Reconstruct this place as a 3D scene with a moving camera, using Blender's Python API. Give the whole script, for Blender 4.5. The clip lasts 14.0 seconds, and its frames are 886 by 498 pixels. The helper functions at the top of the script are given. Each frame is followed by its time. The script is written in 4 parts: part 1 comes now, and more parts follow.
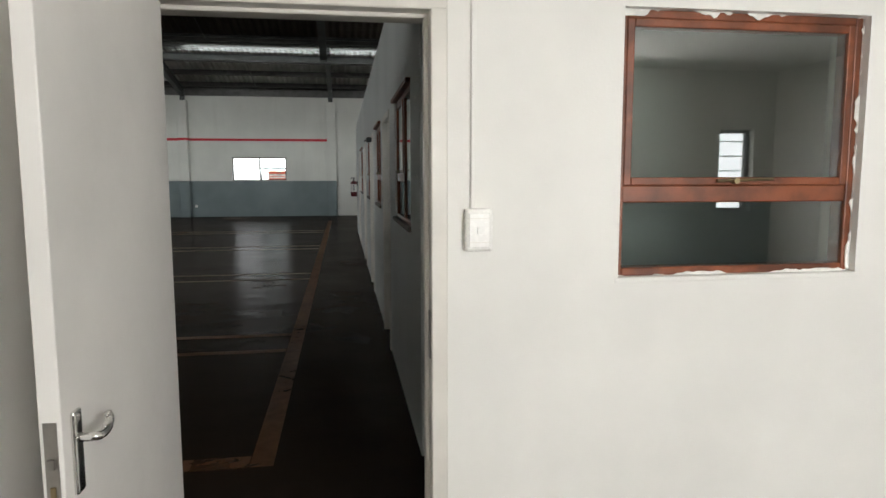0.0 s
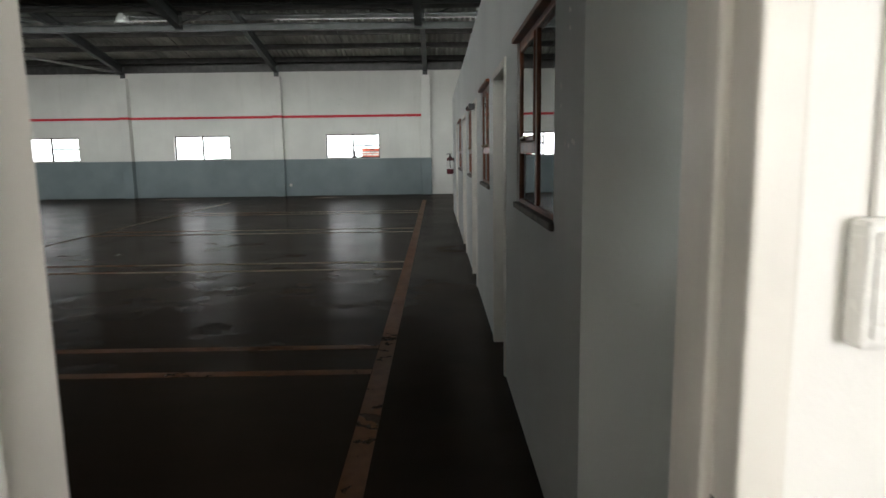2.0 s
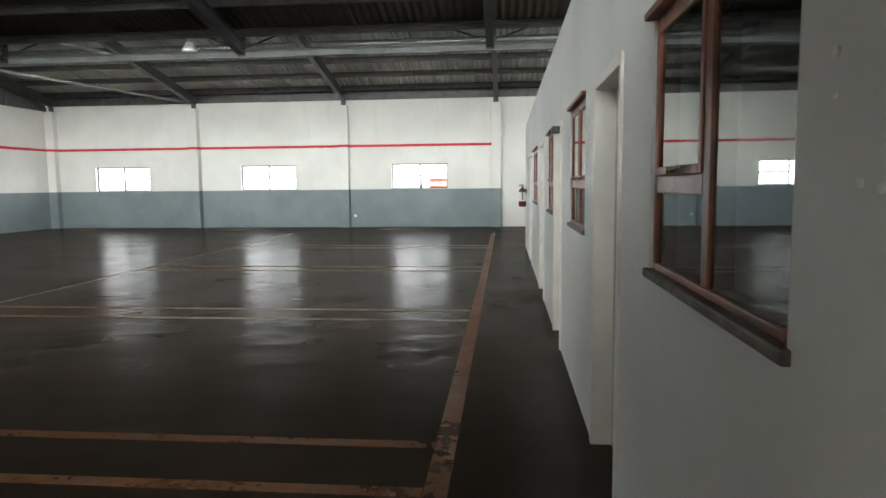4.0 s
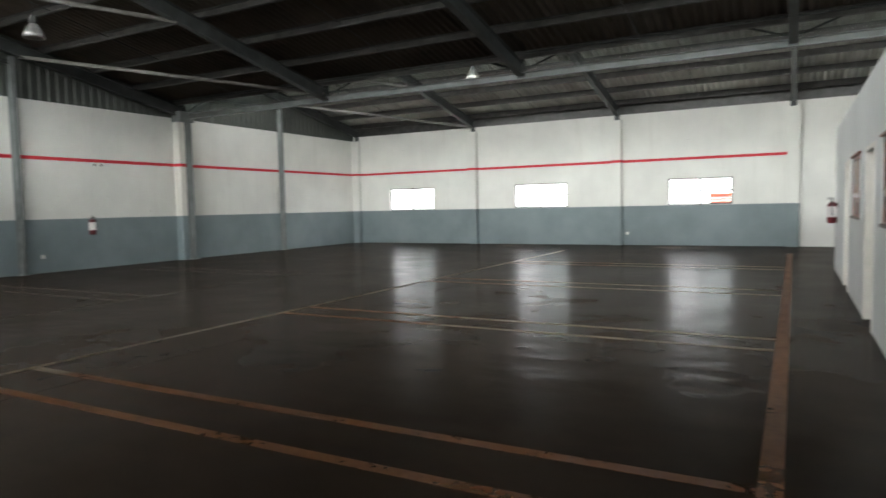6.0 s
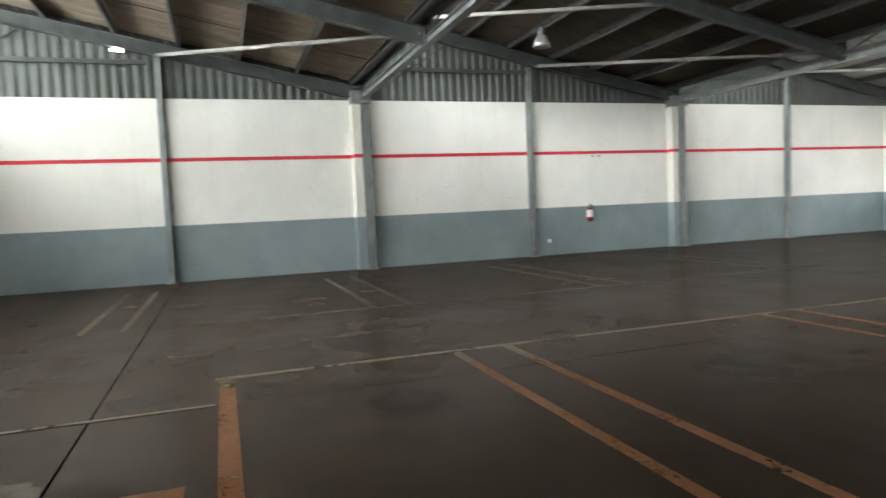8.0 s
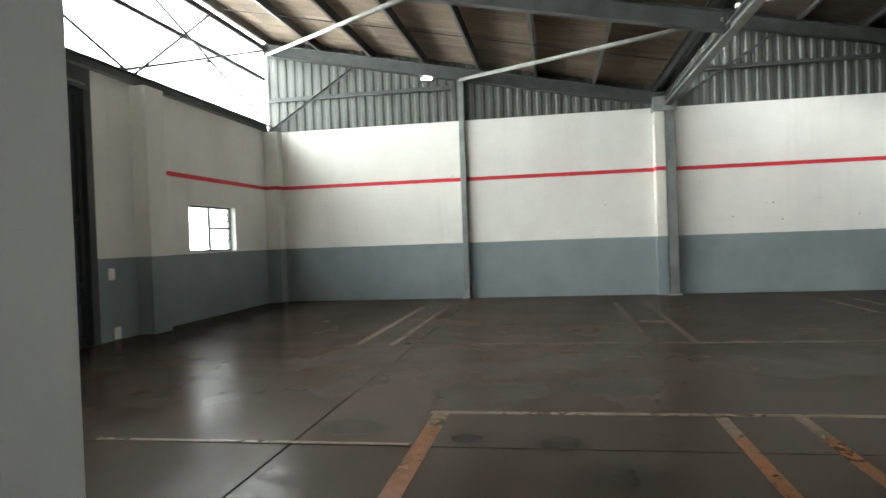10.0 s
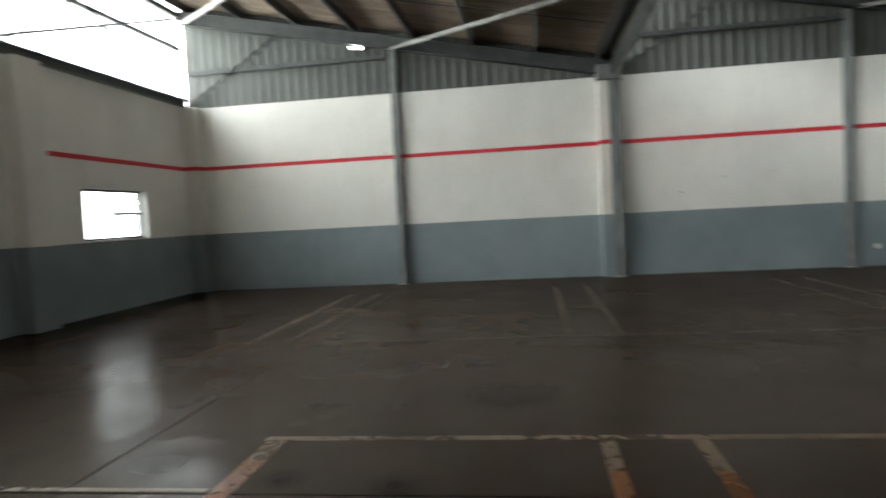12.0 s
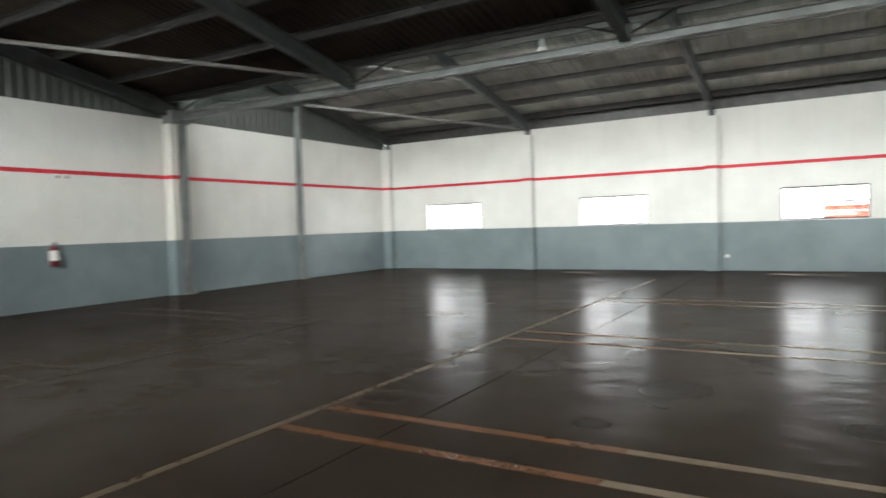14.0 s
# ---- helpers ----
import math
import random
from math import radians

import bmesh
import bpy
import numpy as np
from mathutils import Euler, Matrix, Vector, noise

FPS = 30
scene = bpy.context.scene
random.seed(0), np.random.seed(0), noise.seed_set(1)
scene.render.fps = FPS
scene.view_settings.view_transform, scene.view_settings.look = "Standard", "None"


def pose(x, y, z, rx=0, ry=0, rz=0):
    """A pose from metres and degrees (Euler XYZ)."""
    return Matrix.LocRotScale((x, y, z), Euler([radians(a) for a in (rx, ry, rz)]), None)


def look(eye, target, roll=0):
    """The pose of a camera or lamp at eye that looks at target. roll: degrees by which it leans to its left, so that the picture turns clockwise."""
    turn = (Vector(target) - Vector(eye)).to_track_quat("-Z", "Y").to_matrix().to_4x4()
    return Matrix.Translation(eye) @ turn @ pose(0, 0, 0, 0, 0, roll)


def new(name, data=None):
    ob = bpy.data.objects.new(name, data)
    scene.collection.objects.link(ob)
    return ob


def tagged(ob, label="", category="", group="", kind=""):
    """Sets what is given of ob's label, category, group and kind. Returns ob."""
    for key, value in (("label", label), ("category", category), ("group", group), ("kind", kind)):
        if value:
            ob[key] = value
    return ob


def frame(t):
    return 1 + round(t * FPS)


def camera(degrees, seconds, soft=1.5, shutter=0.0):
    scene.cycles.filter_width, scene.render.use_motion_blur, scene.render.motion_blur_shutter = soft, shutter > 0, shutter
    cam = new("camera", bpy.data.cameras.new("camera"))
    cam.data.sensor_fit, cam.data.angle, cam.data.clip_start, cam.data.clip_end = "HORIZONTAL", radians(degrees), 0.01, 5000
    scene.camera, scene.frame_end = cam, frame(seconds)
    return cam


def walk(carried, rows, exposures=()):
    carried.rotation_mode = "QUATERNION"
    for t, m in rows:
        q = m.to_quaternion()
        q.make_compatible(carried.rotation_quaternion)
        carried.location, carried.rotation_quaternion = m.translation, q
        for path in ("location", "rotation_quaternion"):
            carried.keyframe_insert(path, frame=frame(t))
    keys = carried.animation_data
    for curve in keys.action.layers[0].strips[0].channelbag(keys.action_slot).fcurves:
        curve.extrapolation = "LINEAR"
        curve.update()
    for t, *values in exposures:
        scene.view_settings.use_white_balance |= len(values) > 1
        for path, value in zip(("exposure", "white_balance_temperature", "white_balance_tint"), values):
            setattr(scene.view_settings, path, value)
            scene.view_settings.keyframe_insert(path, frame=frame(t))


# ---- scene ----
cam = camera(68.6, 14.0, soft=1.5, shutter=0.35)
PATH = [
    (0, (-0.406, -2.09, 1.535), (-0.104, -0.126, 1.314), -0.1),
    (0.5, (-0.47, -1.914, 1.518), (-0.099, 0.037, 1.28), 0.9),
    (1, (-0.415, -1.555, 1.483), (-0.257, 0.422, 1.23), 0.7),
    (1.5, (-0.378, -1.163, 1.492), (-0.354, 0.811, 1.175), 0.5),
    (1.9, (-0.438, -0.777, 1.495), (-0.423, 1.2, 1.196), -1.1),
    (2, (-0.453, -0.685, 1.503), (-0.436, 1.294, 1.214), -0.8),
    (2.3, (-0.451, -0.451, 1.506), (-0.501, 1.532, 1.245), -1.6),
    (2.5, (-0.45, -0.315, 1.511), (-0.564, 1.67, 1.292), -0.9),
    (2.7, (-0.455, -0.156, 1.518), (-0.599, 1.819, 1.243), -0.6),
    (4.8, (-0.604, 0.748, 1.559), (-0.862, 2.725, 1.405), -1.3),
    (5, (-0.635, 0.744, 1.566), (-1.032, 2.698, 1.408), -1.2),
    (5.5, (-0.702, 0.735, 1.552), (-1.371, 2.616, 1.431), -0.2),
    (6, (-0.771, 0.689, 1.492), (-1.721, 2.444, 1.363), -1.2),
    (6.5, (-0.787, 0.803, 1.48), (-2.081, 2.325, 1.373), -2.0),
    (7, (-0.734, 1.027, 1.489), (-2.392, 2.137, 1.345), -0.5),
    (7.5, (-0.745, 1.25, 1.498), (-2.523, 2.156, 1.359), -1.2),
    (8, (-0.863, 1.442, 1.531), (-2.753, 2.083, 1.404), -2.6),
    (8.5, (-1.012, 1.729, 1.525), (-2.993, 1.984, 1.424), -0.2),
    (8.7, (-1.079, 1.846, 1.529), (-3.07, 1.979, 1.395), 0.2),
    (9, (-1.201, 2.019, 1.527), (-3.196, 2.006, 1.395), -1.4),
    (9.2, (-1.302, 2.114, 1.528), (-3.299, 2.059, 1.439), -1.4),
    (11.3, (-2.506, 2.939, 1.558), (-4.345, 2.153, 1.521), -3.0),
    (11.5, (-2.623, 3.046, 1.562), (-4.466, 2.27, 1.559), -2.1),
    (11.8, (-2.791, 3.185, 1.549), (-4.711, 2.628, 1.515), -1.5),
    (12, (-2.928, 3.274, 1.548), (-4.906, 2.997, 1.445), -3.0),
    (12.5, (-3.189, 3.441, 1.543), (-5.137, 3.891, 1.49), -4.6),
    (13, (-3.251, 3.608, 1.538), (-5.013, 4.549, 1.444), -4.5),
    (13.5, (-3.328, 3.866, 1.539), (-4.792, 5.224, 1.429), -1.7),
    (14, (-3.542, 4.124, 1.552), (-4.56, 5.844, 1.479), -1.8),
]
EXPOSURES = [(0.0, -0.2), (1.0, -0.25), (1.5, -0.3), (2.0, 0.25), (2.5, 1.3), (2.7, 1.45), (4.8, 1.4), (5.5, 1.35), (6.5, 1.25), (7.5, 1.9), (8.0, 2.15), (9.2, 2.1), (11.5, 1.68), (12.0, 1.5), (12.5, 1.75), (13.0, 2.05), (13.5, 1.93), (14.0, 1.67)]
walk(cam, [(t, look(eye, target, roll)) for t, eye, target, roll in PATH], EXPOSURES)

# ---- world, sun, window light ----
SUN_EL, SUN_AZ = 55.0, 14.0          # the sun stands in the north, high up
world = bpy.data.worlds.new("sky")
scene.world = world
world.use_nodes = True
wn = world.node_tree
sky = wn.nodes.new("ShaderNodeTexSky")
sky.sky_type, sky.sun_disc = "NISHITA", False
sky.sun_elevation, sky.sun_rotation = radians(SUN_EL), radians(SUN_AZ)
wn.links.new(sky.outputs[0], wn.nodes["Background"].inputs[0])
wn.nodes["Background"].inputs[1].default_value = 0.15
sun = new("sun", bpy.data.lights.new("sun", "SUN"))
sun.data.energy, sun.data.angle, sun.data.color = 5.0, radians(0.5), (1, 0.95, 0.87)
sd = Vector((math.sin(radians(SUN_AZ)) * math.cos(radians(SUN_EL)), math.cos(radians(SUN_AZ)) * math.cos(radians(SUN_EL)), math.sin(radians(SUN_EL))))
sun.matrix_world = look(sd * 60, (0, 0, 0))


def window_light(name, at, target, w, h, watts, color):
    ob = new(name, bpy.data.lights.new(name, "AREA"))
    ob.data.shape, ob.data.size, ob.data.size_y, ob.data.energy, ob.data.color = "RECTANGLE", w, h, watts, color
    ob.matrix_world = look(at, target)
    return ob


# ---- the plan, in metres ----
XW, XE, YS, YN = -17.85, 5.0, -4.91, 24.24      # hall
VALLEYS = [-4.91, 5.1, 15.0]                     # south edge of each saw-tooth bay
BAYS = [(-4.91, 5.1), (5.1, 15.0), (15.0, 24.24)]
FRAMES = [-17.68, -12.03, -6.35, -0.82, 4.7]     # rafters and pilasters
WALL_TOP = 4.43
RAFT_Z, SLOPE = 6.42, 0.2                        # rafter underside at the high end, fall
DOOR_WALL = (0.0, 0.18)
OFF_Y = (1.33, 16.8)
OFF_TOP = 2.95
BLOCK_X, BLOCK_TOP = -4.46, 3.3
GLASS_W = XE - XW - 0.3
COOL = (1.0, 0.985, 0.95)
window_light("light_south_glazing", ((XW + XE) / 2, YS - 0.32, 5.72), ((XW + XE) / 2, 5, 4.3), GLASS_W, 2.25, 650, COOL)
window_light("light_valley_glazing", ((XW + XE) / 2, 5.1 - 0.02, 5.85), ((XW + XE) / 2, 15, 2.6), GLASS_W, 1.5, 170, COOL)
window_light("light_valley_glazing", ((XW + XE) / 2, 15.0 - 0.02, 5.85), ((XW + XE) / 2, 25, 6.1), GLASS_W, 1.5, 235, COOL)
# Fill lamp added in an unseen opening, to brighten the room by the door.
window_light("light_room_fill", (1.5, -4.86, 1.7), (0.8, 0, 1.3), 1.8, 1.2, 150, (1, 0.985, 0.96))


# ---- materials ----
def nodes_of(name):
    m = bpy.data.materials.new(name)
    m.use_nodes = True
    nt = m.node_tree
    return m, nt, nt.nodes["Principled BSDF"]


def node(nt, kind, ins=None, **props):
    n = nt.nodes.new(kind)
    if "op" in props:
        n.operation = props["op"]
    if "blend" in props:
        n.blend_type = props["blend"]
    for k, v in (ins or {}).items():
        if hasattr(v, "is_linked"):
            nt.links.new(v, n.inputs[k])
        else:
            n.inputs[k].default_value = v
    return n


def math_node(nt, op, a, b=0.0, c=0.0):
    return node(nt, "ShaderNodeMath", {0: a, 1: b, 2: c}, op=op).outputs[0]


def mixc(nt, f, a, b, blend="MIX"):
    n = nt.nodes.new("ShaderNodeMix")
    n.data_type, n.blend_type = "RGBA", blend
    for i, v in ((0, f), (6, a), (7, b)):
        if hasattr(v, "is_linked"):
            nt.links.new(v, n.inputs[i])
        else:
            n.inputs[i].default_value = (*v, 1) if isinstance(v, tuple) and len(v) == 3 else v
    return n.outputs[2]


def ramp(nt, fac, lo, hi):
    n = node(nt, "ShaderNodeMapRange", {0: fac, 1: lo, 2: hi, 3: 0.0, 4: 1.0})
    n.interpolation_type = "SMOOTHSTEP"
    return n.outputs[0]


def noise_tex(nt, vec, scale, detail=4.0, rough=0.55):
    return node(nt, "ShaderNodeTexNoise", {"Vector": vec, "Scale": scale, "Detail": detail, "Roughness": rough}).outputs[0]


def where(nt, generated=False):
    return nt.nodes.new("ShaderNodeTexCoord").outputs["Object"] if generated else nt.nodes.new("ShaderNodeNewGeometry").outputs["Position"]


def plain(name, color, rough=0.5, metal=0.0, vary=0.12, scale=6.0, fine=60.0, bump=0.1, dirt=None, obj=False):
    m, nt, b = nodes_of(name)
    p = where(nt, obj)
    big, small = noise_tex(nt, p, scale), noise_tex(nt, p, fine, 3.0)
    dark = tuple(c * (1 - 2 * vary) for c in color)
    light = tuple(min(1, c * (1 + vary)) for c in color)
    col = mixc(nt, ramp(nt, big, 0.3, 0.7), dark, light)
    if dirt:
        col = mixc(nt, ramp(nt, noise_tex(nt, p, scale * 2.7, 6.0, 0.7), 0.56, 0.72), col, dirt)
    nt.links.new(col, b.inputs["Base Color"])
    nt.links.new(math_node(nt, "MULTIPLY_ADD", small, 0.25, max(0.03, rough - 0.12)), b.inputs["Roughness"])
    b.inputs["Metallic"].default_value = metal
    bp = node(nt, "ShaderNodeBump", {"Strength": bump, "Distance": 0.004, "Height": small})
    nt.links.new(bp.outputs[0], b.inputs["Normal"])
    return m


def painted_masonry(name, white=(0.74, 0.735, 0.69), dado_until=1e3, red_until=1e3, dado=True):
    """Bag-washed masonry: white above, blue-grey dado to 1.38 m, thin red band at 2.97 m."""
    m, nt, b = nodes_of(name)
    p = where(nt)
    xyz = node(nt, "ShaderNodeSeparateXYZ", {0: p})
    x, y, z = xyz.outputs
    along = math_node(nt, "ADD", x, y)
    uv = node(nt, "ShaderNodeCombineXYZ", {0: along, 1: z}).outputs[0]
    wob = math_node(nt, "MULTIPLY_ADD", noise_tex(nt, p, 9.0), 0.02, -0.01)
    zw = math_node(nt, "ADD", z, wob)
    soft, fine = noise_tex(nt, p, 0.7, 5.0), noise_tex(nt, p, 45.0, 4.0)
    col = mixc(nt, ramp(nt, soft, 0.3, 0.72), tuple(c * 0.88 for c in white), white)
    streak = noise_tex(nt, node(nt, "ShaderNodeVectorMath", {0: p, 1: (3.0, 3.0, 0.22)}, op="MULTIPLY").outputs[0], 1.0, 6.0, 0.65)
    col = mixc(nt, math_node(nt, "MULTIPLY", ramp(nt, streak, 0.52, 0.75), 0.16 if dado else 0.06), col, (0.42, 0.40, 0.35))
    if dado:
        red = math_node(nt, "COMPARE", zw, 2.97, 0.046)
        red = math_node(nt, "MULTIPLY", red, math_node(nt, "LESS_THAN", x, red_until))
        col = mixc(nt, red, col, (0.56, 0.02, 0.032))
        low = math_node(nt, "MULTIPLY", math_node(nt, "LESS_THAN", zw, 1.385), math_node(nt, "LESS_THAN", x, dado_until))
        blue = mixc(nt, ramp(nt, soft, 0.3, 0.7), (0.165, 0.205, 0.215), (0.215, 0.262, 0.275))
        col = mixc(nt, low, col, blue)
    scuff = noise_tex(nt, node(nt, "ShaderNodeVectorMath", {0: p, 1: (1.1, 1.1, 13.0)}, op="MULTIPLY").outputs[0], 1.7, 8.0, 0.75)
    col = mixc(nt, math_node(nt, "MULTIPLY", ramp(nt, scuff, 0.645, 0.70), 0.55 if dado else 0.2), col, (0.30, 0.29, 0.26))
    nt.links.new(col, b.inputs["Base Color"])
    b.inputs["Roughness"].default_value = 0.62
    brick = node(nt, "ShaderNodeTexBrick", {"Vector": uv, "Scale": 1.0, "Mortar Size": 0.008, "Mortar Smooth": 0.8, "Brick Width": 0.23, "Row Height": 0.086})
    h = math_node(nt, "ADD", math_node(nt, "MULTIPLY", brick.outputs["Fac"], -0.5 if dado else 0.0), math_node(nt, "MULTIPLY", fine, 0.7))
    bp = node(nt, "ShaderNodeBump", {"Strength": 0.28, "Distance": 0.006, "Height": h})
    nt.links.new(bp.outputs[0], b.inputs["Normal"])
    return m


STAINS = [(-5.5, 5.74, 0.5), (-5.83, 2.83, 0.5), (-6.5, 2.4, 0.25), (-6.85, 0.75, 0.35), (-3.25, 9.5, 0.3), (-6.6, 1.7, 0.2), (-5.1, 8.9, 0.25), (-4.8, 10.2, 0.5), (-8.4, 3.0, 0.5)]


def power_floated(name):
    m, nt, b = nodes_of(name)
    p = where(nt)
    big, mid, fine = noise_tex(nt, p, 0.35, 4.0, 0.55), noise_tex(nt, p, 1.7, 5.0, 0.6), noise_tex(nt, p, 140.0, 2.0, 0.6)
    swirl = noise_tex(nt, node(nt, "ShaderNodeVectorMath", {0: p, 1: (0.5, 1.7, 1)}, op="MULTIPLY").outputs[0], 1.1, 6.0, 0.65)
    col = mixc(nt, ramp(nt, big, 0.25, 0.75), (0.031, 0.0225, 0.0165), (0.048, 0.0357, 0.0265))
    col = mixc(nt, math_node(nt, "MULTIPLY", ramp(nt, mid, 0.35, 0.8), 0.3), col, (0.013, 0.0105, 0.0085))
    col = mixc(nt, math_node(nt, "MULTIPLY", ramp(nt, swirl, 0.35, 0.8), 0.3), col, (0.047, 0.038, 0.030))
    col = mixc(nt, math_node(nt, "MULTIPLY", ramp(nt, fine, 0.35, 0.65), 0.3), col, (0.042, 0.033, 0.026))
    for sx, sy, r in STAINS:
        d = node(nt, "ShaderNodeVectorMath", {0: p, 1: (sx, sy, 0)}, op="DISTANCE").outputs["Value"]
        d = math_node(nt, "ADD", d, math_node(nt, "MULTIPLY_ADD", mid, r * 1.6, -r * 0.8))
        col = mixc(nt, math_node(nt, "MULTIPLY", math_node(nt, "SUBTRACT", 1.0, ramp(nt, d, 0.0, r * 1.15)), 0.55), col, (0.007, 0.006, 0.005))
    # a diffuse slab with a thin, patchy wax polish on it
    worn = noise_tex(nt, p, 0.9, 3.0, 0.5)
    wave = noise_tex(nt, node(nt, "ShaderNodeVectorMath", {0: p, 1: (2.0, 2.6, 1)}, op="MULTIPLY").outputs[0], 1.0, 1.0, 0.4)
    trowel = noise_tex(nt, node(nt, "ShaderNodeVectorMath", {0: p, 1: (5.5, 7.5, 1)}, op="MULTIPLY").outputs[0], 1.0, 2.0, 0.5)
    bp = node(nt, "ShaderNodeBump", {"Strength": 1.0, "Distance": 0.012, "Height": math_node(nt, "MULTIPLY_ADD", trowel, 0.3, wave)})
    lw = node(nt, "ShaderNodeLayerWeight", {"Blend": 0.5})
    grazing = math_node(nt, "MULTIPLY_ADD", math_node(nt, "POWER", lw.outputs["Facing"], 2.3), 0.15, 0.008)
    polish = math_node(nt, "MULTIPLY", grazing, math_node(nt, "MULTIPLY_ADD", worn, 0.9, 0.6))
    rough = math_node(nt, "ADD", math_node(nt, "MULTIPLY_ADD", mid, 0.08, 0.16), math_node(nt, "MULTIPLY", fine, 0.06))
    df = node(nt, "ShaderNodeBsdfDiffuse", {"Color": col})
    gl = node(nt, "ShaderNodeBsdfGlossy", {"Roughness": rough, "Normal": bp.outputs[0]})
    mx = node(nt, "ShaderNodeMixShader", {0: polish, 1: df.outputs[0], 2: gl.outputs[0]})
    nt.links.new(mx.outputs[0], nt.nodes["Material Output"].inputs[0])
    nt.nodes.remove(b)
    return m


def worn_paint(name, color, keep, least=0.32, most=0.8):
    """Road paint worn through to the concrete under it."""
    m, nt, b = nodes_of(name)
    p = where(nt)
    n1, n2 = noise_tex(nt, p, 1.6, 3.0, 0.5), noise_tex(nt, p, 13.0, 3.0, 0.5)
    w = math_node(nt, "ADD", math_node(nt, "MULTIPLY", n1, 0.65), math_node(nt, "MULTIPLY", n2, 0.35))
    left = ramp(nt, w, keep - 0.26, keep + 0.26)
    nt.links.new(mixc(nt, n2, tuple(c * 0.6 for c in color), color), b.inputs["Base Color"])
    b.inputs["Roughness"].default_value = 0.45
    nt.links.new(math_node(nt, "MULTIPLY_ADD", left, most - least, least), b.inputs["Alpha"])
    return m


def roof_sheet(name, dark, light):
    """Fibre-cement sheets, each about 1 x 1.4 m one a little lighter or dirtier than the next."""
    m, nt, b = nodes_of(name)
    p = where(nt)
    cell = node(nt, "ShaderNodeVectorMath", {0: node(nt, "ShaderNodeVectorMath", {0: p, 1: (0.98, 0.71, 0.0)}, op="MULTIPLY").outputs[0]}, op="FLOOR").outputs[0]
    sheet = node(nt, "ShaderNodeTexWhiteNoise", {0: cell}).outputs[0]
    stain = noise_tex(nt, node(nt, "ShaderNodeVectorMath", {0: p, 1: (3.0, 0.7, 1.0)}, op="MULTIPLY").outputs[0], 1.2, 6.0, 0.65)
    f = math_node(nt, "ADD", math_node(nt, "MULTIPLY", sheet, 0.55), math_node(nt, "MULTIPLY", ramp(nt, stain, 0.3, 0.7), 0.45))
    nt.links.new(mixc(nt, f, dark, light), b.inputs["Base Color"])
    b.inputs["Roughness"].default_value = 0.8
    fine = noise_tex(nt, p, 40.0, 4.0)
    bp = node(nt, "ShaderNodeBump", {"Strength": 0.3, "Distance": 0.004, "Height": fine})
    nt.links.new(bp.outputs[0], b.inputs["Normal"])
    return m


def window_glass(name, tint=(0.82, 0.88, 0.86), smear=0.02, gloss=0.08):
    m, nt, b = nodes_of(name)
    nt.nodes.remove(b)
    out = nt.nodes["Material Output"]
    lw = node(nt, "ShaderNodeLayerWeight", {"Blend": 0.5})
    fr = math_node(nt, "MULTIPLY_ADD", math_node(nt, "POWER", lw.outputs["Facing"], 3.0), 0.84, gloss)
    tr = node(nt, "ShaderNodeBsdfTransparent", {0: (*tint, 1)})
    gl = node(nt, "ShaderNodeBsdfGlossy", {"Roughness": smear})
    mx = node(nt, "ShaderNodeMixShader", {0: fr, 1: tr.outputs[0], 2: gl.outputs[0]})
    nt.links.new(mx.outputs[0], out.inputs[0])
    return m


M_WALL_W = painted_masonry("painted_wall_paint")
M_WALL_N = painted_masonry("painted_wall_north_paint", dado_until=-0.62, red_until=-0.98)
M_WALL_S = painted_masonry("painted_wall_south_paint", red_until=-13.05)
M_PIER = painted_masonry("cream_pier_paint", white=(0.70, 0.68, 0.62))
M_OFFICE = painted_masonry("white_office_plaster", white=(0.70, 0.715, 0.695), dado=False)
M_ROOM = plain("cream_room_plaster", (0.82, 0.805, 0.765), 0.6, vary=0.03, scale=1.5, fine=90, bump=0.12)
M_FLOOR = power_floated("stained_power_floated_concrete")
M_BASE = plain("joint_filler", (0.02, 0.018, 0.016), 0.9)
M_ORANGE = worn_paint("worn_orange_paint", (0.26, 0.108, 0.038), 0.42, 0.48, 0.74)
M_FADED = worn_paint("worn_cream_paint", (0.23, 0.17, 0.105), 0.40, 0.4, 0.68)
M_CREAM = worn_paint("bright_cream_paint", (0.30, 0.225, 0.14), 0.3)
M_FAINT = worn_paint("faint_cream_paint", (0.24, 0.195, 0.14), 0.45, 0.12, 0.5)
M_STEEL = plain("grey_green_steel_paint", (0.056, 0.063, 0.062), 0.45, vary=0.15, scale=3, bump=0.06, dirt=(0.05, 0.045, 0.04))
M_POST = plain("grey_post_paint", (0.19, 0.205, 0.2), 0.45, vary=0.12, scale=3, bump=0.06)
M_BLOCK = painted_masonry("lightened_grey_green_plaster", white=(0.78, 0.82, 0.79), dado=False)
M_PURLIN = plain("dusty_purlin_paint", (0.065, 0.064, 0.06), 0.4, vary=0.2, scale=4, bump=0.05)
M_TUBE = plain("pale_grey_tube_paint", (0.30, 0.295, 0.275), 0.45, vary=0.1, scale=5)
# One sheet in three tones; each bay's daylight or shade is in the colour.
M_ROOF = roof_sheet("shaded_fibre_cement_sheet", (0.05, 0.04, 0.032), (0.105, 0.085, 0.066))
M_ROOF_LIT = roof_sheet("lit_pale_fibre_cement_sheet", (0.3, 0.295, 0.27), (0.66, 0.66, 0.61))
M_ROOF_WARM_LIT = roof_sheet("lit_warm_fibre_cement_sheet", (0.13, 0.10, 0.075), (0.34, 0.27, 0.205))
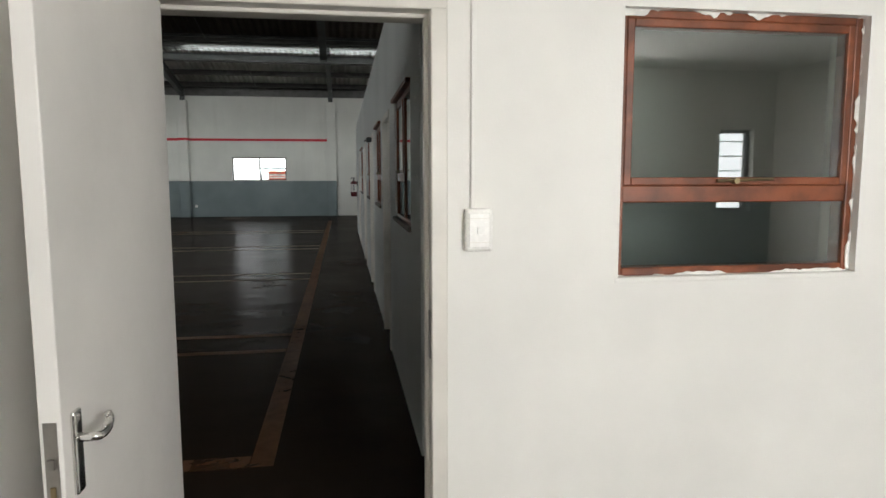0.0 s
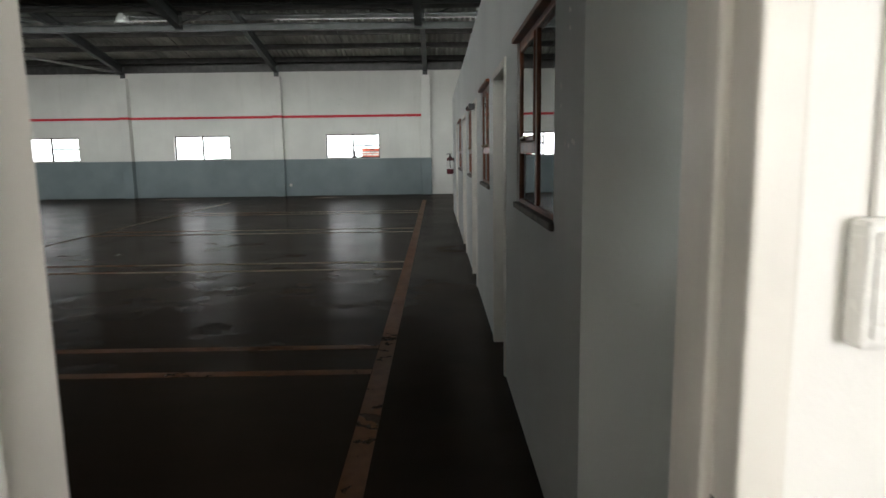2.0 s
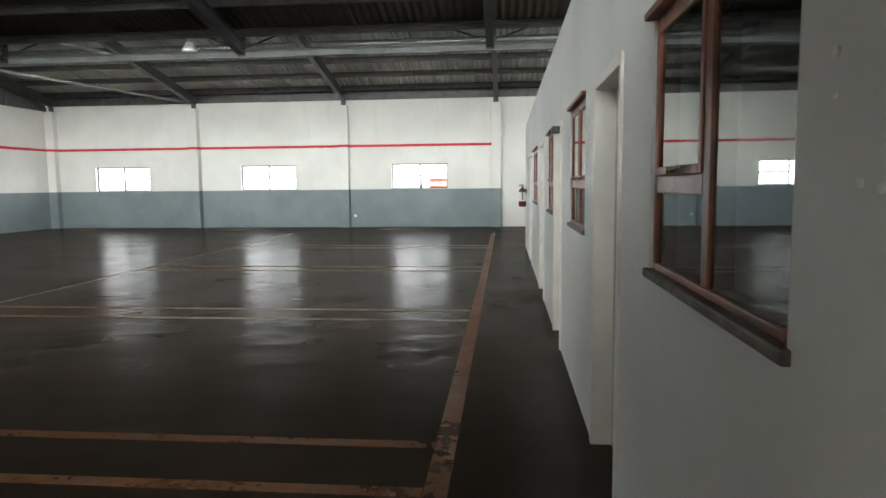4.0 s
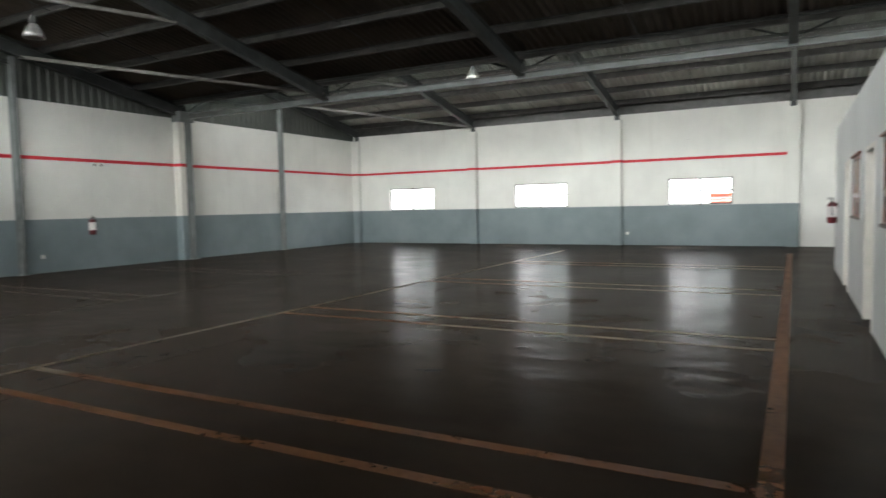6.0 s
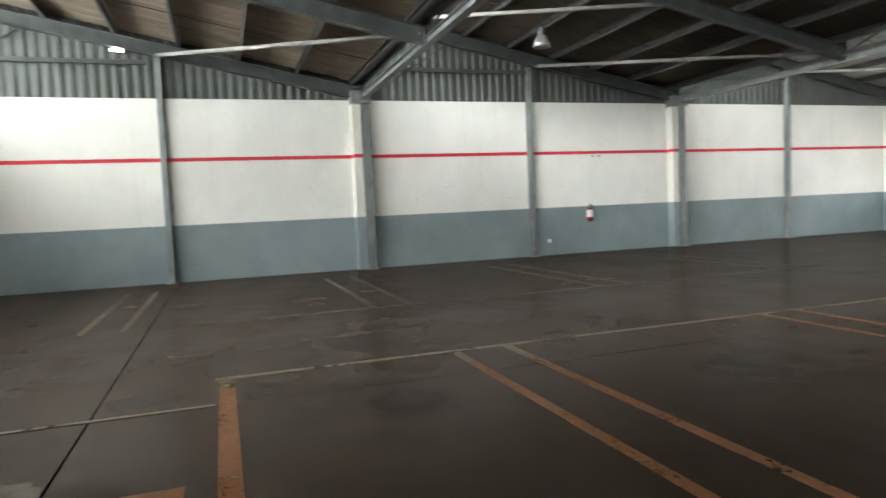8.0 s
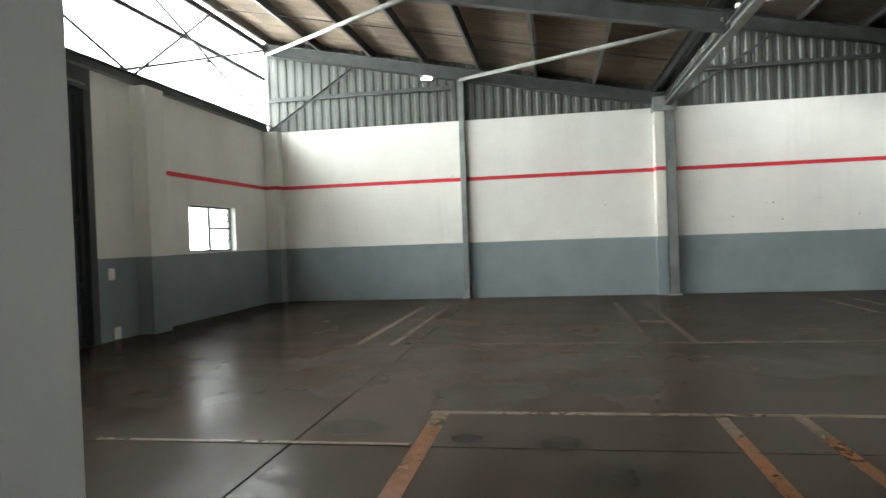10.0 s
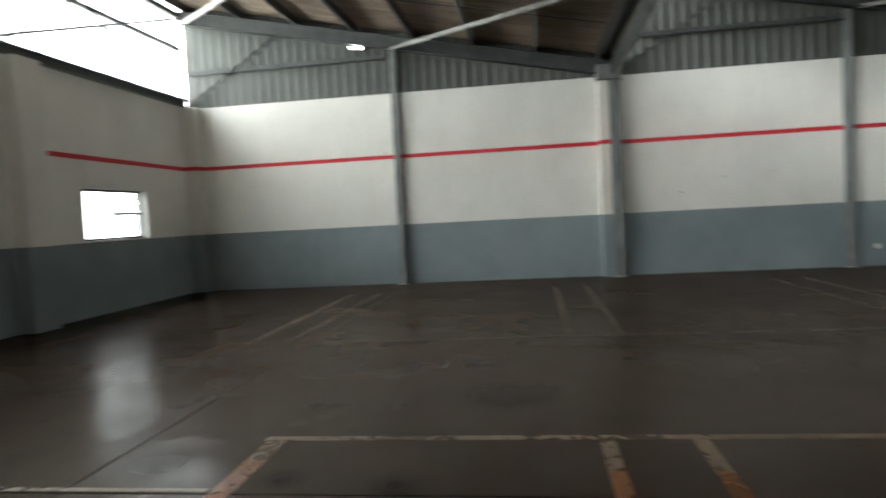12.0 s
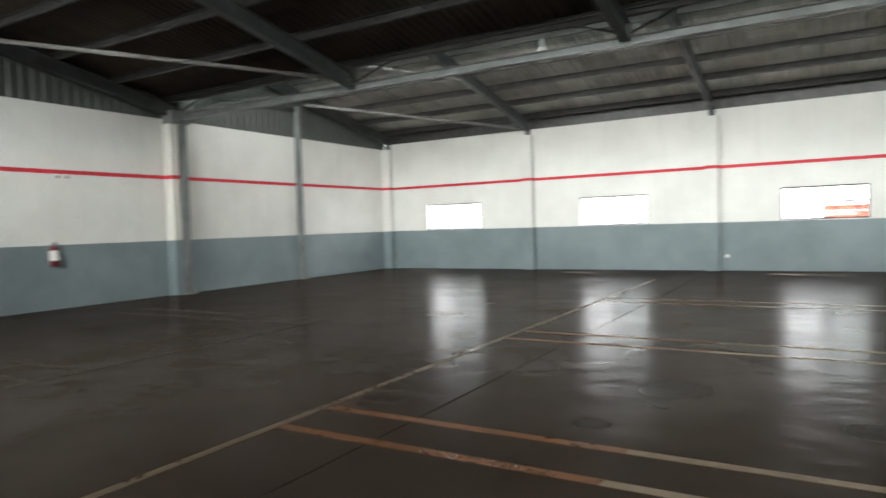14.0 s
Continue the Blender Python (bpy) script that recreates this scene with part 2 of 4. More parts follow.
M_CLAD = plain("grey_green_sheet_steel", (0.060, 0.067, 0.059), 0.45, metal=0.0, vary=0.1, scale=1.3, bump=0.05, dirt=(0.075, 0.078, 0.07))
M_GATE = plain("dark_slate_gate_steel", (0.05, 0.062, 0.066), 0.45, vary=0.15, scale=1.5, bump=0.06)
M_GATE_BAR = plain("black_gate_bar_paint", (0.024, 0.029, 0.031), 0.5, vary=0.15, scale=2, bump=0.06)
M_WOOD = plain("varnished_meranti_wood", (0.21, 0.058, 0.021), 0.42, vary=0.25, scale=7, fine=80, bump=0.15)
M_SILL = plain("weathered_timber_sill", (0.15, 0.125, 0.105), 0.6, vary=0.25, scale=9, bump=0.2)
M_WHITE = plain("white_gloss_enamel", (0.74, 0.72, 0.69), 0.35, vary=0.04, scale=2, bump=0.04)
M_DOOR = plain("grey_white_door_paint", (0.40, 0.40, 0.375), 0.45, vary=0.08, scale=3, bump=0.06, dirt=(0.33, 0.32, 0.29))
M_FILLER = plain("white_plaster_filler", (0.85, 0.84, 0.80), 0.8, vary=0.08, scale=20, bump=0.3)
M_FRAME = plain("cream_steel_frame_paint", (0.72, 0.69, 0.63), 0.4, vary=0.05, scale=3, bump=0.04)
M_BLACK = plain("black_steel_window_paint", (0.03, 0.03, 0.032), 0.45, vary=0.1)
M_CHROME = plain("worn_chrome", (0.72, 0.71, 0.69), 0.16, metal=1.0, vary=0.05, bump=0.02)
M_BRASS = plain("worn_brass", (0.28, 0.22, 0.13), 0.42, metal=1.0, vary=0.1)
M_PLATE = plain("brushed_steel_plate", (0.30, 0.28, 0.26), 0.4, metal=1.0, vary=0.1)
M_PLASTIC = plain("white_switch_plastic", (0.84, 0.83, 0.79), 0.25, vary=0.02, bump=0.02)
M_RED = plain("fire_red_enamel", (0.11, 0.010, 0.014), 0.4, vary=0.08)
M_LABEL = plain("white_paper_label", (0.78, 0.77, 0.74), 0.6, vary=0.04)
M_RUBBER = plain("black_rubber", (0.02, 0.02, 0.02), 0.6)
M_GLASS = window_glass("office_window_glass", (0.55, 0.62, 0.6))
M_CLEAR = window_glass("clear_window_glass", (0.9, 0.93, 0.92))
M_ROOM_GLASS = window_glass("room_window_glass", (0.88, 0.92, 0.9), gloss=0.19)
M_SHADE = plain("prismatic_aluminium_shade", (0.45, 0.45, 0.43), 0.3, metal=0.6, vary=0.08)
M_GROUND = plain("sunlit_yard_concrete", (0.42, 0.40, 0.36), 0.85, vary=0.12, scale=0.4, bump=0.2)
M_YARD = plain("pale_boundary_wall", (0.62, 0.60, 0.55), 0.8, vary=0.1, scale=0.5)
M_REDBRICK = plain("red_painted_board", (0.70, 0.13, 0.07), 0.5, vary=0.15, scale=2)
M_LEAF = plain("dry_leaf_litter", (0.06, 0.055, 0.04), 0.9, vary=0.3, scale=20)


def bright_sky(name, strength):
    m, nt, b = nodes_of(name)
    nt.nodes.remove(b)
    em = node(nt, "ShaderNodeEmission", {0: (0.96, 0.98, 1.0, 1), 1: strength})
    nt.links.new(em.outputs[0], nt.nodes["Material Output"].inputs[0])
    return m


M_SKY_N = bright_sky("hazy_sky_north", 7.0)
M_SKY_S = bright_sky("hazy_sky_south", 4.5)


# ---- mesh helpers ----
def part(name, bm, material, parent=None, label="", smooth=False):
    me = bpy.data.meshes.new(name)
    bmesh.ops.recalc_face_normals(bm, faces=bm.faces[:])
    if smooth:
        for f in bm.faces:
            f.smooth = True
    bm.to_mesh(me)
    bm.free()
    me.materials.append(material)
    ob = new(name, me)
    if parent is not None:
        ob.parent = parent
    if label:
        ob["label"] = label
    return ob


def thing(name, at=(0, 0, 0), label="", category="", group="", kind="", rz=0):
    ob = new(name)
    ob.matrix_world = pose(*at, 0, 0, rz)
    return tagged(ob, label, category, group, kind)


def box(bm, a, b, bevel=0.0):
    lo = [min(p, q) for p, q in zip(a, b)]
    hi = [max(p, q) for p, q in zip(a, b)]
    r = bmesh.ops.create_cube(bm, size=1, matrix=Matrix.Translation([(p + q) / 2 for p, q in zip(lo, hi)]) @ Matrix.Diagonal([q - p for p, q in zip(lo, hi)] + [1]))
    if bevel:
        edges = list({e for v in r["verts"] for e in v.link_edges})
        bmesh.ops.bevel(bm, geom=edges, offset=bevel, segments=2, affect="EDGES", profile=0.5)
    return bm


def boxed(*pairs, bevel=0.0):
    bm = bmesh.new()
    for a, b in pairs:
        box(bm, a, b, bevel)
    return bm


def tube(bm, p0, p1, r, n=10, r1=None):
    p0, p1 = Vector(p0), Vector(p1)
    d = p1 - p0
    m = Matrix.Translation((p0 + p1) / 2) @ d.to_track_quat("Z", "Y").to_matrix().to_4x4()
    bmesh.ops.create_cone(bm, cap_ends=True, segments=n, radius1=r, radius2=r if r1 is None else r1, depth=d.length, matrix=m)
    return bm


def sweep(bm, prof, p0, p1, up=(0, 0, 1)):
    """A closed profile (side, up) drawn out from p0 to p1."""
    p0, p1 = Vector(p0), Vector(p1)
    d = (p1 - p0).normalized()
    side = d.cross(Vector(up)).normalized()
    u = side.cross(d)
    rings = [[bm.verts.new(p + side * s + u * h) for s, h in prof] for p in (p0, p1)]
    n = len(prof)
    for i in range(n):
        bm.faces.new((rings[0][i], rings[0][(i + 1) % n], rings[1][(i + 1) % n], rings[1][i]))
    bm.faces.new(rings[0][::-1])
    bm.faces.new(rings[1])
    return bm


def lathe(bm, prof, n=24, at=(0, 0, 0)):
    rings = [[bm.verts.new((at[0] + r * math.cos(2 * math.pi * i / n), at[1] + r * math.sin(2 * math.pi * i / n), at[2] + z)) for i in range(n)] for r, z in prof]
    for a, b in zip(rings, rings[1:]):
        for i in range(n):
            bm.faces.new((a[i], a[(i + 1) % n], b[(i + 1) % n], b[i]))
    return bm


def bent_tube(bm, pts, radius, n=12, steps=6):
    """A round bar through the points, bent smoothly."""
    p = [Vector(q) for q in pts]
    p = [p[0] * 2 - p[1], *p, p[-1] * 2 - p[-2]]
    line = []
    for a, b, c, d in zip(p, p[1:], p[2:], p[3:]):
        for k in range(steps):
            t = k / steps
            line.append(0.5 * (2 * b + (c - a) * t + (2 * a - 5 * b + 4 * c - d) * t * t + (3 * b - a - 3 * c + d) * t ** 3))
    line.append(p[-2])
    rings, side = [], None
    for i, q in enumerate(line):
        d = (line[min(i + 1, len(line) - 1)] - line[max(i - 1, 0)]).normalized()
        side = d.orthogonal() if side is None else side - d * side.dot(d)
        side.normalize()
        up = d.cross(side)
        rings.append([bm.verts.new(q + radius * (side * math.cos(2 * math.pi * j / n) + up * math.sin(2 * math.pi * j / n))) for j in range(n)])
    for a, b in zip(rings, rings[1:]):
        for j in range(n):
            bm.faces.new((a[j], a[(j + 1) % n], b[(j + 1) % n], b[j]))
    bm.faces.new(rings[0][::-1])
    bm.faces.new(rings[-1])
    return bm


def i_beam(w, h, t=0.014):
    return [(-w/2, 0), (w/2, 0), (w/2, t), (t/2, t), (t/2, h-t), (w/2, h-t), (w/2, h), (-w/2, h), (-w/2, h-t), (-t/2, h-t), (-t/2, t), (-w/2, t)]


def c_purlin(w, h, t=0.012, lip=0.02):
    return [(0, 0), (w, 0), (w, lip), (w-t, lip), (w-t, t), (t, t), (t, h-t), (w-t, h-t), (w-t, h-lip), (w, h-lip), (w, h), (0, h)]


def wall_mesh(axis, d0, d1, u0, u1, z0, z1, holes=(), top=None):
    """A wall of thickness d0..d1, running u0..u1 along the other axis, with openings (ua, ub, za, zb) cut through."""
    us = sorted({u0, u1, *[v for h in holes for v in h[:2]]})
    zs = sorted({z0, z1, *[v for h in holes for v in h[2:]]})
    full = lambda i, j: 0 <= i < len(us)-1 and 0 <= j < len(zs)-1 and not any(a-1e-6 <= us[i] and us[i+1] <= b+1e-6 and c-1e-6 <= zs[j] and zs[j+1] <= d+1e-6 for a, b, c, d in holes)
    bm = bmesh.new()
    made = {}

    def v(u, d, z):
        key = (round(u, 5), round(d, 5), round(z, 5))
        if key not in made:
            made[key] = bm.verts.new((d, u, z) if axis == "x" else (u, d, z))
        return made[key]
    for i in range(len(us)-1):
        for j in range(len(zs)-1):
            if not full(i, j):
                continue
            a, b, c, d = us[i], us[i+1], zs[j], zs[j+1]
            for dd in (d0, d1):
                bm.faces.new((v(a, dd, c), v(b, dd, c), v(b, dd, d), v(a, dd, d)))
            for ok, q in ((full(i-1, j), ((a, c), (a, d))), (full(i+1, j), ((b, c), (b, d))), (full(i, j-1), ((a, c), (b, c))), (full(i, j+1), ((a, d), (b, d)))):
                if not ok:
                    (p, r), (s, t) = q
                    bm.faces.new((v(p, d0, r), v(s, d0, t), v(s, d1, t), v(p, d1, r)))
    return bm


def setting(name, bm, material, label=""):
    return tagged(part(name, bm, material), label, kind="structure")


# ---- ground and shell ----
setting("ground", boxed(((-600, -600, -0.5), (600, 600, -0.18))), M_GROUND, "sunlit pale concrete yard round the building")
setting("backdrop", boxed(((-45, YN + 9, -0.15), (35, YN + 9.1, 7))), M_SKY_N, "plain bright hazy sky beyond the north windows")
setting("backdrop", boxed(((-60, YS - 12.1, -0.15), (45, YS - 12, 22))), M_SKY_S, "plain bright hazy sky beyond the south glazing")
J = 0.009
JX, JY = -6.4, 0.38
slab = boxed(((XW - 0.2, YS - 0.2, -0.17), (XE + 0.2, YN + 0.2, -0.03)))
setting("floor_base", slab, M_BASE, "dark filler in the floor joints")
fbm = bmesh.new()
xs, ys = [XW, -12.2, JX, XE], [YS, JY, 10.3, YN]
for i in range(3):
    for j in range(3):
        gx0, gx1 = (J if i in (2,) else 0), (J if i == 1 else 0)
        gy0, gy1 = (J if j == 1 else 0), (J if j == 0 else 0)
        box(fbm, (xs[i] + gx0, ys[j] + gy0, -0.03), (xs[i+1] - gx1, ys[j+1] - gy1, 0.0))
setting("floor", fbm, M_FLOOR, "dark polished stained concrete warehouse floor")

NWIN = [(-4.62, -2.58), (-10.33, -8.24), (-16.07, -13.92)]
setting("wall_north", wall_mesh("y", YN, YN + 0.23, XW - 0.23, XE, -0.1, 4.62, [(a, b, 1.40, 2.30) for a, b in NWIN]), M_WALL_N, "white painted brick wall with blue-grey dado and red band")
setting("wall_west", wall_mesh("x", XW - 0.23, XW, YS - 0.23, YN, -0.1, WALL_TOP), M_WALL_W, "white painted brick wall with blue-grey dado and red band")
GATE = (-11.05, -5.2, -0.1, 4.45)
# The 0.6 to 2.4 opening is added, out of view, for the room's fill lamp.
setting("wall_south", wall_mesh("y", YS - 0.23, YS, XW, XE + 0.2, -0.1, 4.45, [(-15.9, -13.95, 1.41, 2.40), GATE[:2] + (-0.1, 4.2), (0.6, 2.4, 1.1, 2.3), (3.95, 4.39, 1.12, 2.08)]), M_WALL_S, "white painted brick wall with blue-grey dado under high glazing")
setting("eave_filler", boxed(((XW, YN + 0.02, 4.62), (XE, YN + 0.2, 5.12))), M_PURLIN, "dark closing board between wall and roof")
setting("wall_east", boxed(((XE, YS, -0.1), (XE + 0.2, YN + 0.2, 7.0))), M_OFFICE, "plain plastered wall")

# offices: front wall with doors and windows, and the passage beside them
K = [(1.83, 2.98), (4.88, 5.84), (7.66, 8.52), (11.0, 12.4)]
DOORS = [(3.60, 4.38), (6.62, 7.40), (9.20, 10.15), (12.9, 13.8)]
setting("wall_office", wall_mesh("x", 0, 0.15, *OFF_Y, -0.02, OFF_TOP, [(a, b, 1.22, 2.10) for a, b in K] + [(a, b, -0.02, 2.06) for a, b in DOORS]), M_OFFICE, "white plastered office wall with doors and timber windows")
setting("wall_office_south", boxed(((0.15, OFF_Y[0], -0.02), (XE, OFF_Y[0] + 0.15, OFF_TOP))), M_OFFICE, "white plastered end wall of the offices")
setting("wall_office_north", boxed(((0.15, OFF_Y[1] - 0.15, -0.02), (XE, OFF_Y[1], OFF_TOP))), M_OFFICE, "white plastered end wall of the offices")
for y in (4.62, 9.0, 12.65):
    setting("wall_partition", boxed(((0.15, y - 0.05, -0.02), (3.4, y + 0.05, 2.7))), M_OFFICE, "plain plastered office partition")
setting("wall_office_back", boxed(((3.4, OFF_Y[0] + 0.15, -0.02), (3.5, OFF_Y[1] - 0.15, 2.7))), M_OFFICE, "plain plastered office back wall")
setting("ceiling_office", boxed(((0.15, OFF_Y[0] + 0.15, 2.7), (XE, OFF_Y[1] - 0.15, 2.8))), M_ROOM, "plain office ceiling board")

# room at the start, behind the door wall
DO = (-0.985, -0.125)
OW = (0.523, 1.434, 1.189, 2.092)
setting("wall_door", wall_mesh("y", *DOOR_WALL, BLOCK_X, XE, -0.02, BLOCK_TOP, [(DO[0] - 0.02, DO[1] + 0.02, -0.02, 2.085), OW]), M_ROOM, "cream plastered wall with a door and a timber window")
setting("wall_block_west", boxed(((BLOCK_X, YS, -0.02), (BLOCK_X + 0.18, DOOR_WALL[0], BLOCK_TOP))), M_OFFICE, "plain plastered wall")
setting("wall_room_west", boxed(((-1.42, YS, -0.02), (-1.27, 0, 2.75))), M_ROOM, "cream plastered room wall")
setting("wall_room_east", boxed(((4.65, YS, -0.02), (4.8, 0, 2.75))), M_ROOM, "cream plastered room wall")
setting("ceiling_room", boxed(((-1.42, YS, 2.75), (4.8, 0, 2.85))), M_ROOM, "white room ceiling")
# the hall side of the block: office paint, lightened where bounced light falls short
setting("wall_block_face", wall_mesh("y", DOOR_WALL[1], DOOR_WALL[1] + 0.012, BLOCK_X, XE, 0, BLOCK_TOP, [(DO[0] - 0.06, DO[1] + 0.06, 0, 2.12), OW]), M_BLOCK, "grey-white plaster on the hall side of the block, lightened for weak light")


# ---- piers, posts, roof steel ----
def pier(x0, x1, y0, y1, z1, mat, label, dy=0.012):
    return tagged(part("pier", boxed(((x0, y0, 0), (x1, y1, z1)), bevel=dy), mat), label, kind="structure")


for x in FRAMES[1:4]:
    pier(x - 0.18, x + 0.18, YN - 0.27, YN + 0.02, 4.42, M_WALL_N, "white painted masonry pilaster with blue-grey foot")
pier(XW - 0.01, XW + 0.33, YN - 0.24, YN + 0.02, 4.42, M_WALL_N, "white painted corner pier with blue-grey foot")
pier(XW - 0.01, XW + 0.3, YS - 0.02, YS + 0.38, 4.42, M_WALL_W, "white painted corner pier with blue-grey foot")
pier(-12.75, -12.2, YS - 0.02, YS + 0.3, 4.42, M_WALL_S, "white painted masonry pier beside the gate")
for y in (5.1, 15.0):
    pier(XW - 0.01, XW + 0.26, y - 0.30, y - 0.06, 4.36, M_PIER, "cream painted masonry pier behind a steel column")


def roof_z(y, bay):
    return RAFT_Z - SLOPE * (y - bay[0])


POST = i_beam(0.13, 0.16, 0.012)
for y, top in ((0.25, 5.4), (9.95, 5.4), (19.45, 5.4)):
    bm = sweep(bmesh.new(), POST, (XW, y, 0), (XW, y, top), up=(1, 0, 0))
    box(bm, (XW, y - 0.12, 0), (XW + 0.24, y + 0.12, 0.015))
    tagged(part("steel_post", bm, M_POST), "grey-green painted steel wind post against the wall", "post", "wind posts")
for y in (5.1, 15.0):
    col = thing("steel_column", (0, 0, 0), "grey-green painted steel column carrying the valley girder", "column", "valley columns")
    part("shaft", sweep(bmesh.new(), i_beam(0.2, 0.3, 0.016), (XW, y + 0.06, 0), (XW, y + 0.06, 4.62), up=(1, 0, 0)), M_POST, col)
    part("base_plate", boxed(((XW, y - 0.1, 0), (XW + 0.4, y + 0.24, 0.02)), bevel=0.004), M_POST, col)
    part("cap_bracket", boxed(((XW, y - 0.32, 4.3), (XW + 0.4, y + 0.2, 4.62)), bevel=0.006), M_POST, col)

for b, bay in enumerate(BAYS):
    for x in FRAMES:
        r = thing("roof_rafter", (0, 0, 0), "dark grey-green painted steel rafter", "rafter", "roof rafters")
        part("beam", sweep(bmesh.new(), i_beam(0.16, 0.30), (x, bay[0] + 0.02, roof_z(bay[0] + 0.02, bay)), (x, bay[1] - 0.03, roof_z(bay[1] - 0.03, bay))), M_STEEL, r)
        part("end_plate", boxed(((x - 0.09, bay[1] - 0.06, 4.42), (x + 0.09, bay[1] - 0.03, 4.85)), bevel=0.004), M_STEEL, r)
        for k in range(1, 7):
            y = bay[0] + 0.25 + (bay[1] - bay[0] - 0.5) * k / 7
            z = roof_z(y, bay) + 0.30
            part("purlin_cleat", boxed(((x - 0.035, y + 0.003, z - 0.01), (x + 0.035, y + 0.011, z + 0.15))), M_STEEL, r)
    n = 8
    for i in range(n):
        y = bay[0] + 0.25 + (bay[1] - bay[0] - 0.5) * i / (n - 1)
        z = roof_z(y, bay) + 0.30
        bm = sweep(bmesh.new(), c_purlin(0.065, 0.18), (XW - 0.2, y, z), (XE, y, z), up=(0, SLOPE, 1))
        tagged(part("roof_purlin", bm, M_PURLIN), "dusty dark steel purlin under the roof sheets", "purlin", "roof purlins")
    # light tubes that brace the roof at the west end, and thin sag rods
    mid = (bay[0] + bay[1]) / 2 + 0.1
    for p0, p1 in (((XW + 0.1, bay[0] + 0.1, 6.45), (FRAMES[1], mid, roof_z(mid, bay) + 0.02)), ((XW + 0.1, mid, roof_z(mid, bay) + 0.02), (FRAMES[1], bay[1] - 0.1, 4.62))):
        tagged(part("brace_tube", tube(bmesh.new(), p0, p1, 0.045), M_TUBE, smooth=True), "pale grey painted steel bracing tube", "brace", "roof braces")
    for x in (-15.0, -9.2, -3.6):
        bm = bmesh.new()
        tube(bm, (x, bay[0] + 0.4, roof_z(bay[0] + 0.4, bay) + 0.33), (x, bay[1] - 0.4, roof_z(bay[1] - 0.4, bay) + 0.33), 0.012, 6)
        tagged(part("sag_rod", bm, M_PURLIN), "thin dark steel rod between the purlins", "rod", "sag rods")

# corrugated roof sheets
BOX_RIB = ((0.0, 0), (0.30, 0), (0.42, 1), (0.78, 1), (0.90, 0))
ROUND_RIB = tuple((k / 10, 0.5 - 0.5 * math.cos(2 * math.pi * k / 10)) for k in range(10))


def corrugated(bm, u0, u1, pitch, depth, place, rib=BOX_RIB):
    """Ribs along the run; place(u, d, k) gives the point of rib offset d on edge k."""
    pts = []
    u = u0
    while u < u1 - 1e-6:
        for f, h in rib:
            if u + f * pitch < u1:
                pts.append((u + f * pitch, h * depth))
        u += pitch
    pts.append((u1, 0))
    rows = [[bm.verts.new(place(a, d + e, k)) for a, d in pts] for k, e in ((0, 0), (1, 0), (1, 0.006), (0, 0.006))]
    for r in range(4):
        s = (r + 1) % 4
        for i in range(len(pts) - 1):
            bm.faces.new((rows[r][i], rows[r][i+1], rows[s][i+1], rows[s][i]))
    return bm


for b, bay in enumerate(BAYS):
    y0, y1 = bay[0] - 0.25, bay[1] + 0.12
    bm = corrugated(bmesh.new(), XW - 0.25, XE + 0.2, 0.177, 0.055, lambda u, d, k, y0=y0, y1=y1, bay=bay: (u, (y0, y1)[k], roof_z((y0, y1)[k], bay) + 0.482 + d), ROUND_RIB)
    # South and north bays take lit tones, the middle bay a shaded one.
    setting("roof_sheets", bm, (M_ROOF_WARM_LIT, M_ROOF, M_ROOF_LIT)[b], "brown corrugated roof sheets toned to the light in each bay" if b < 2 else "corrugated roof sheets coloured pale for strong daylight")

# gable above the west wall
for bay in BAYS:
    bm = corrugated(bmesh.new(), bay[0], bay[1], 0.235, -0.021, lambda u, d, k, bay=bay: (XW - 0.06 + d, u, (WALL_TOP - 0.12, roof_z(u, bay) + 0.5)[k]))
    setting("gable_cladding", bm, M_CLAD, "grey-green corrugated steel gable cladding")
    m = bay[0] + (4.9 if bay[0] < 15 else 4.45)
    bm = sweep(bmesh.new(), c_purlin(0.06, 0.1), (XW, bay[0] + 0.1, 5.22), (XW, m, 5.22))
    tagged(part("gable_rail", bm, M_STEEL), "grey-green steel rail across the gable", "rail", "gable rails")
    bm = sweep(bmesh.new(), [(-0.03, 0), (0.03, 0), (0.03, 0.008), (-0.022, 0.008), (-0.022, 0.06), (-0.03, 0.06)], (XW + 0.05, bay[0] + 0.12, WALL_TOP + 0.03), (XW + 0.05, bay[0] + 2.5, 5.98), up=(1, 0, 0))
    tagged(part("gable_brace", bm, M_STEEL), "steel angle brace across the gable", "brace", "gable braces")

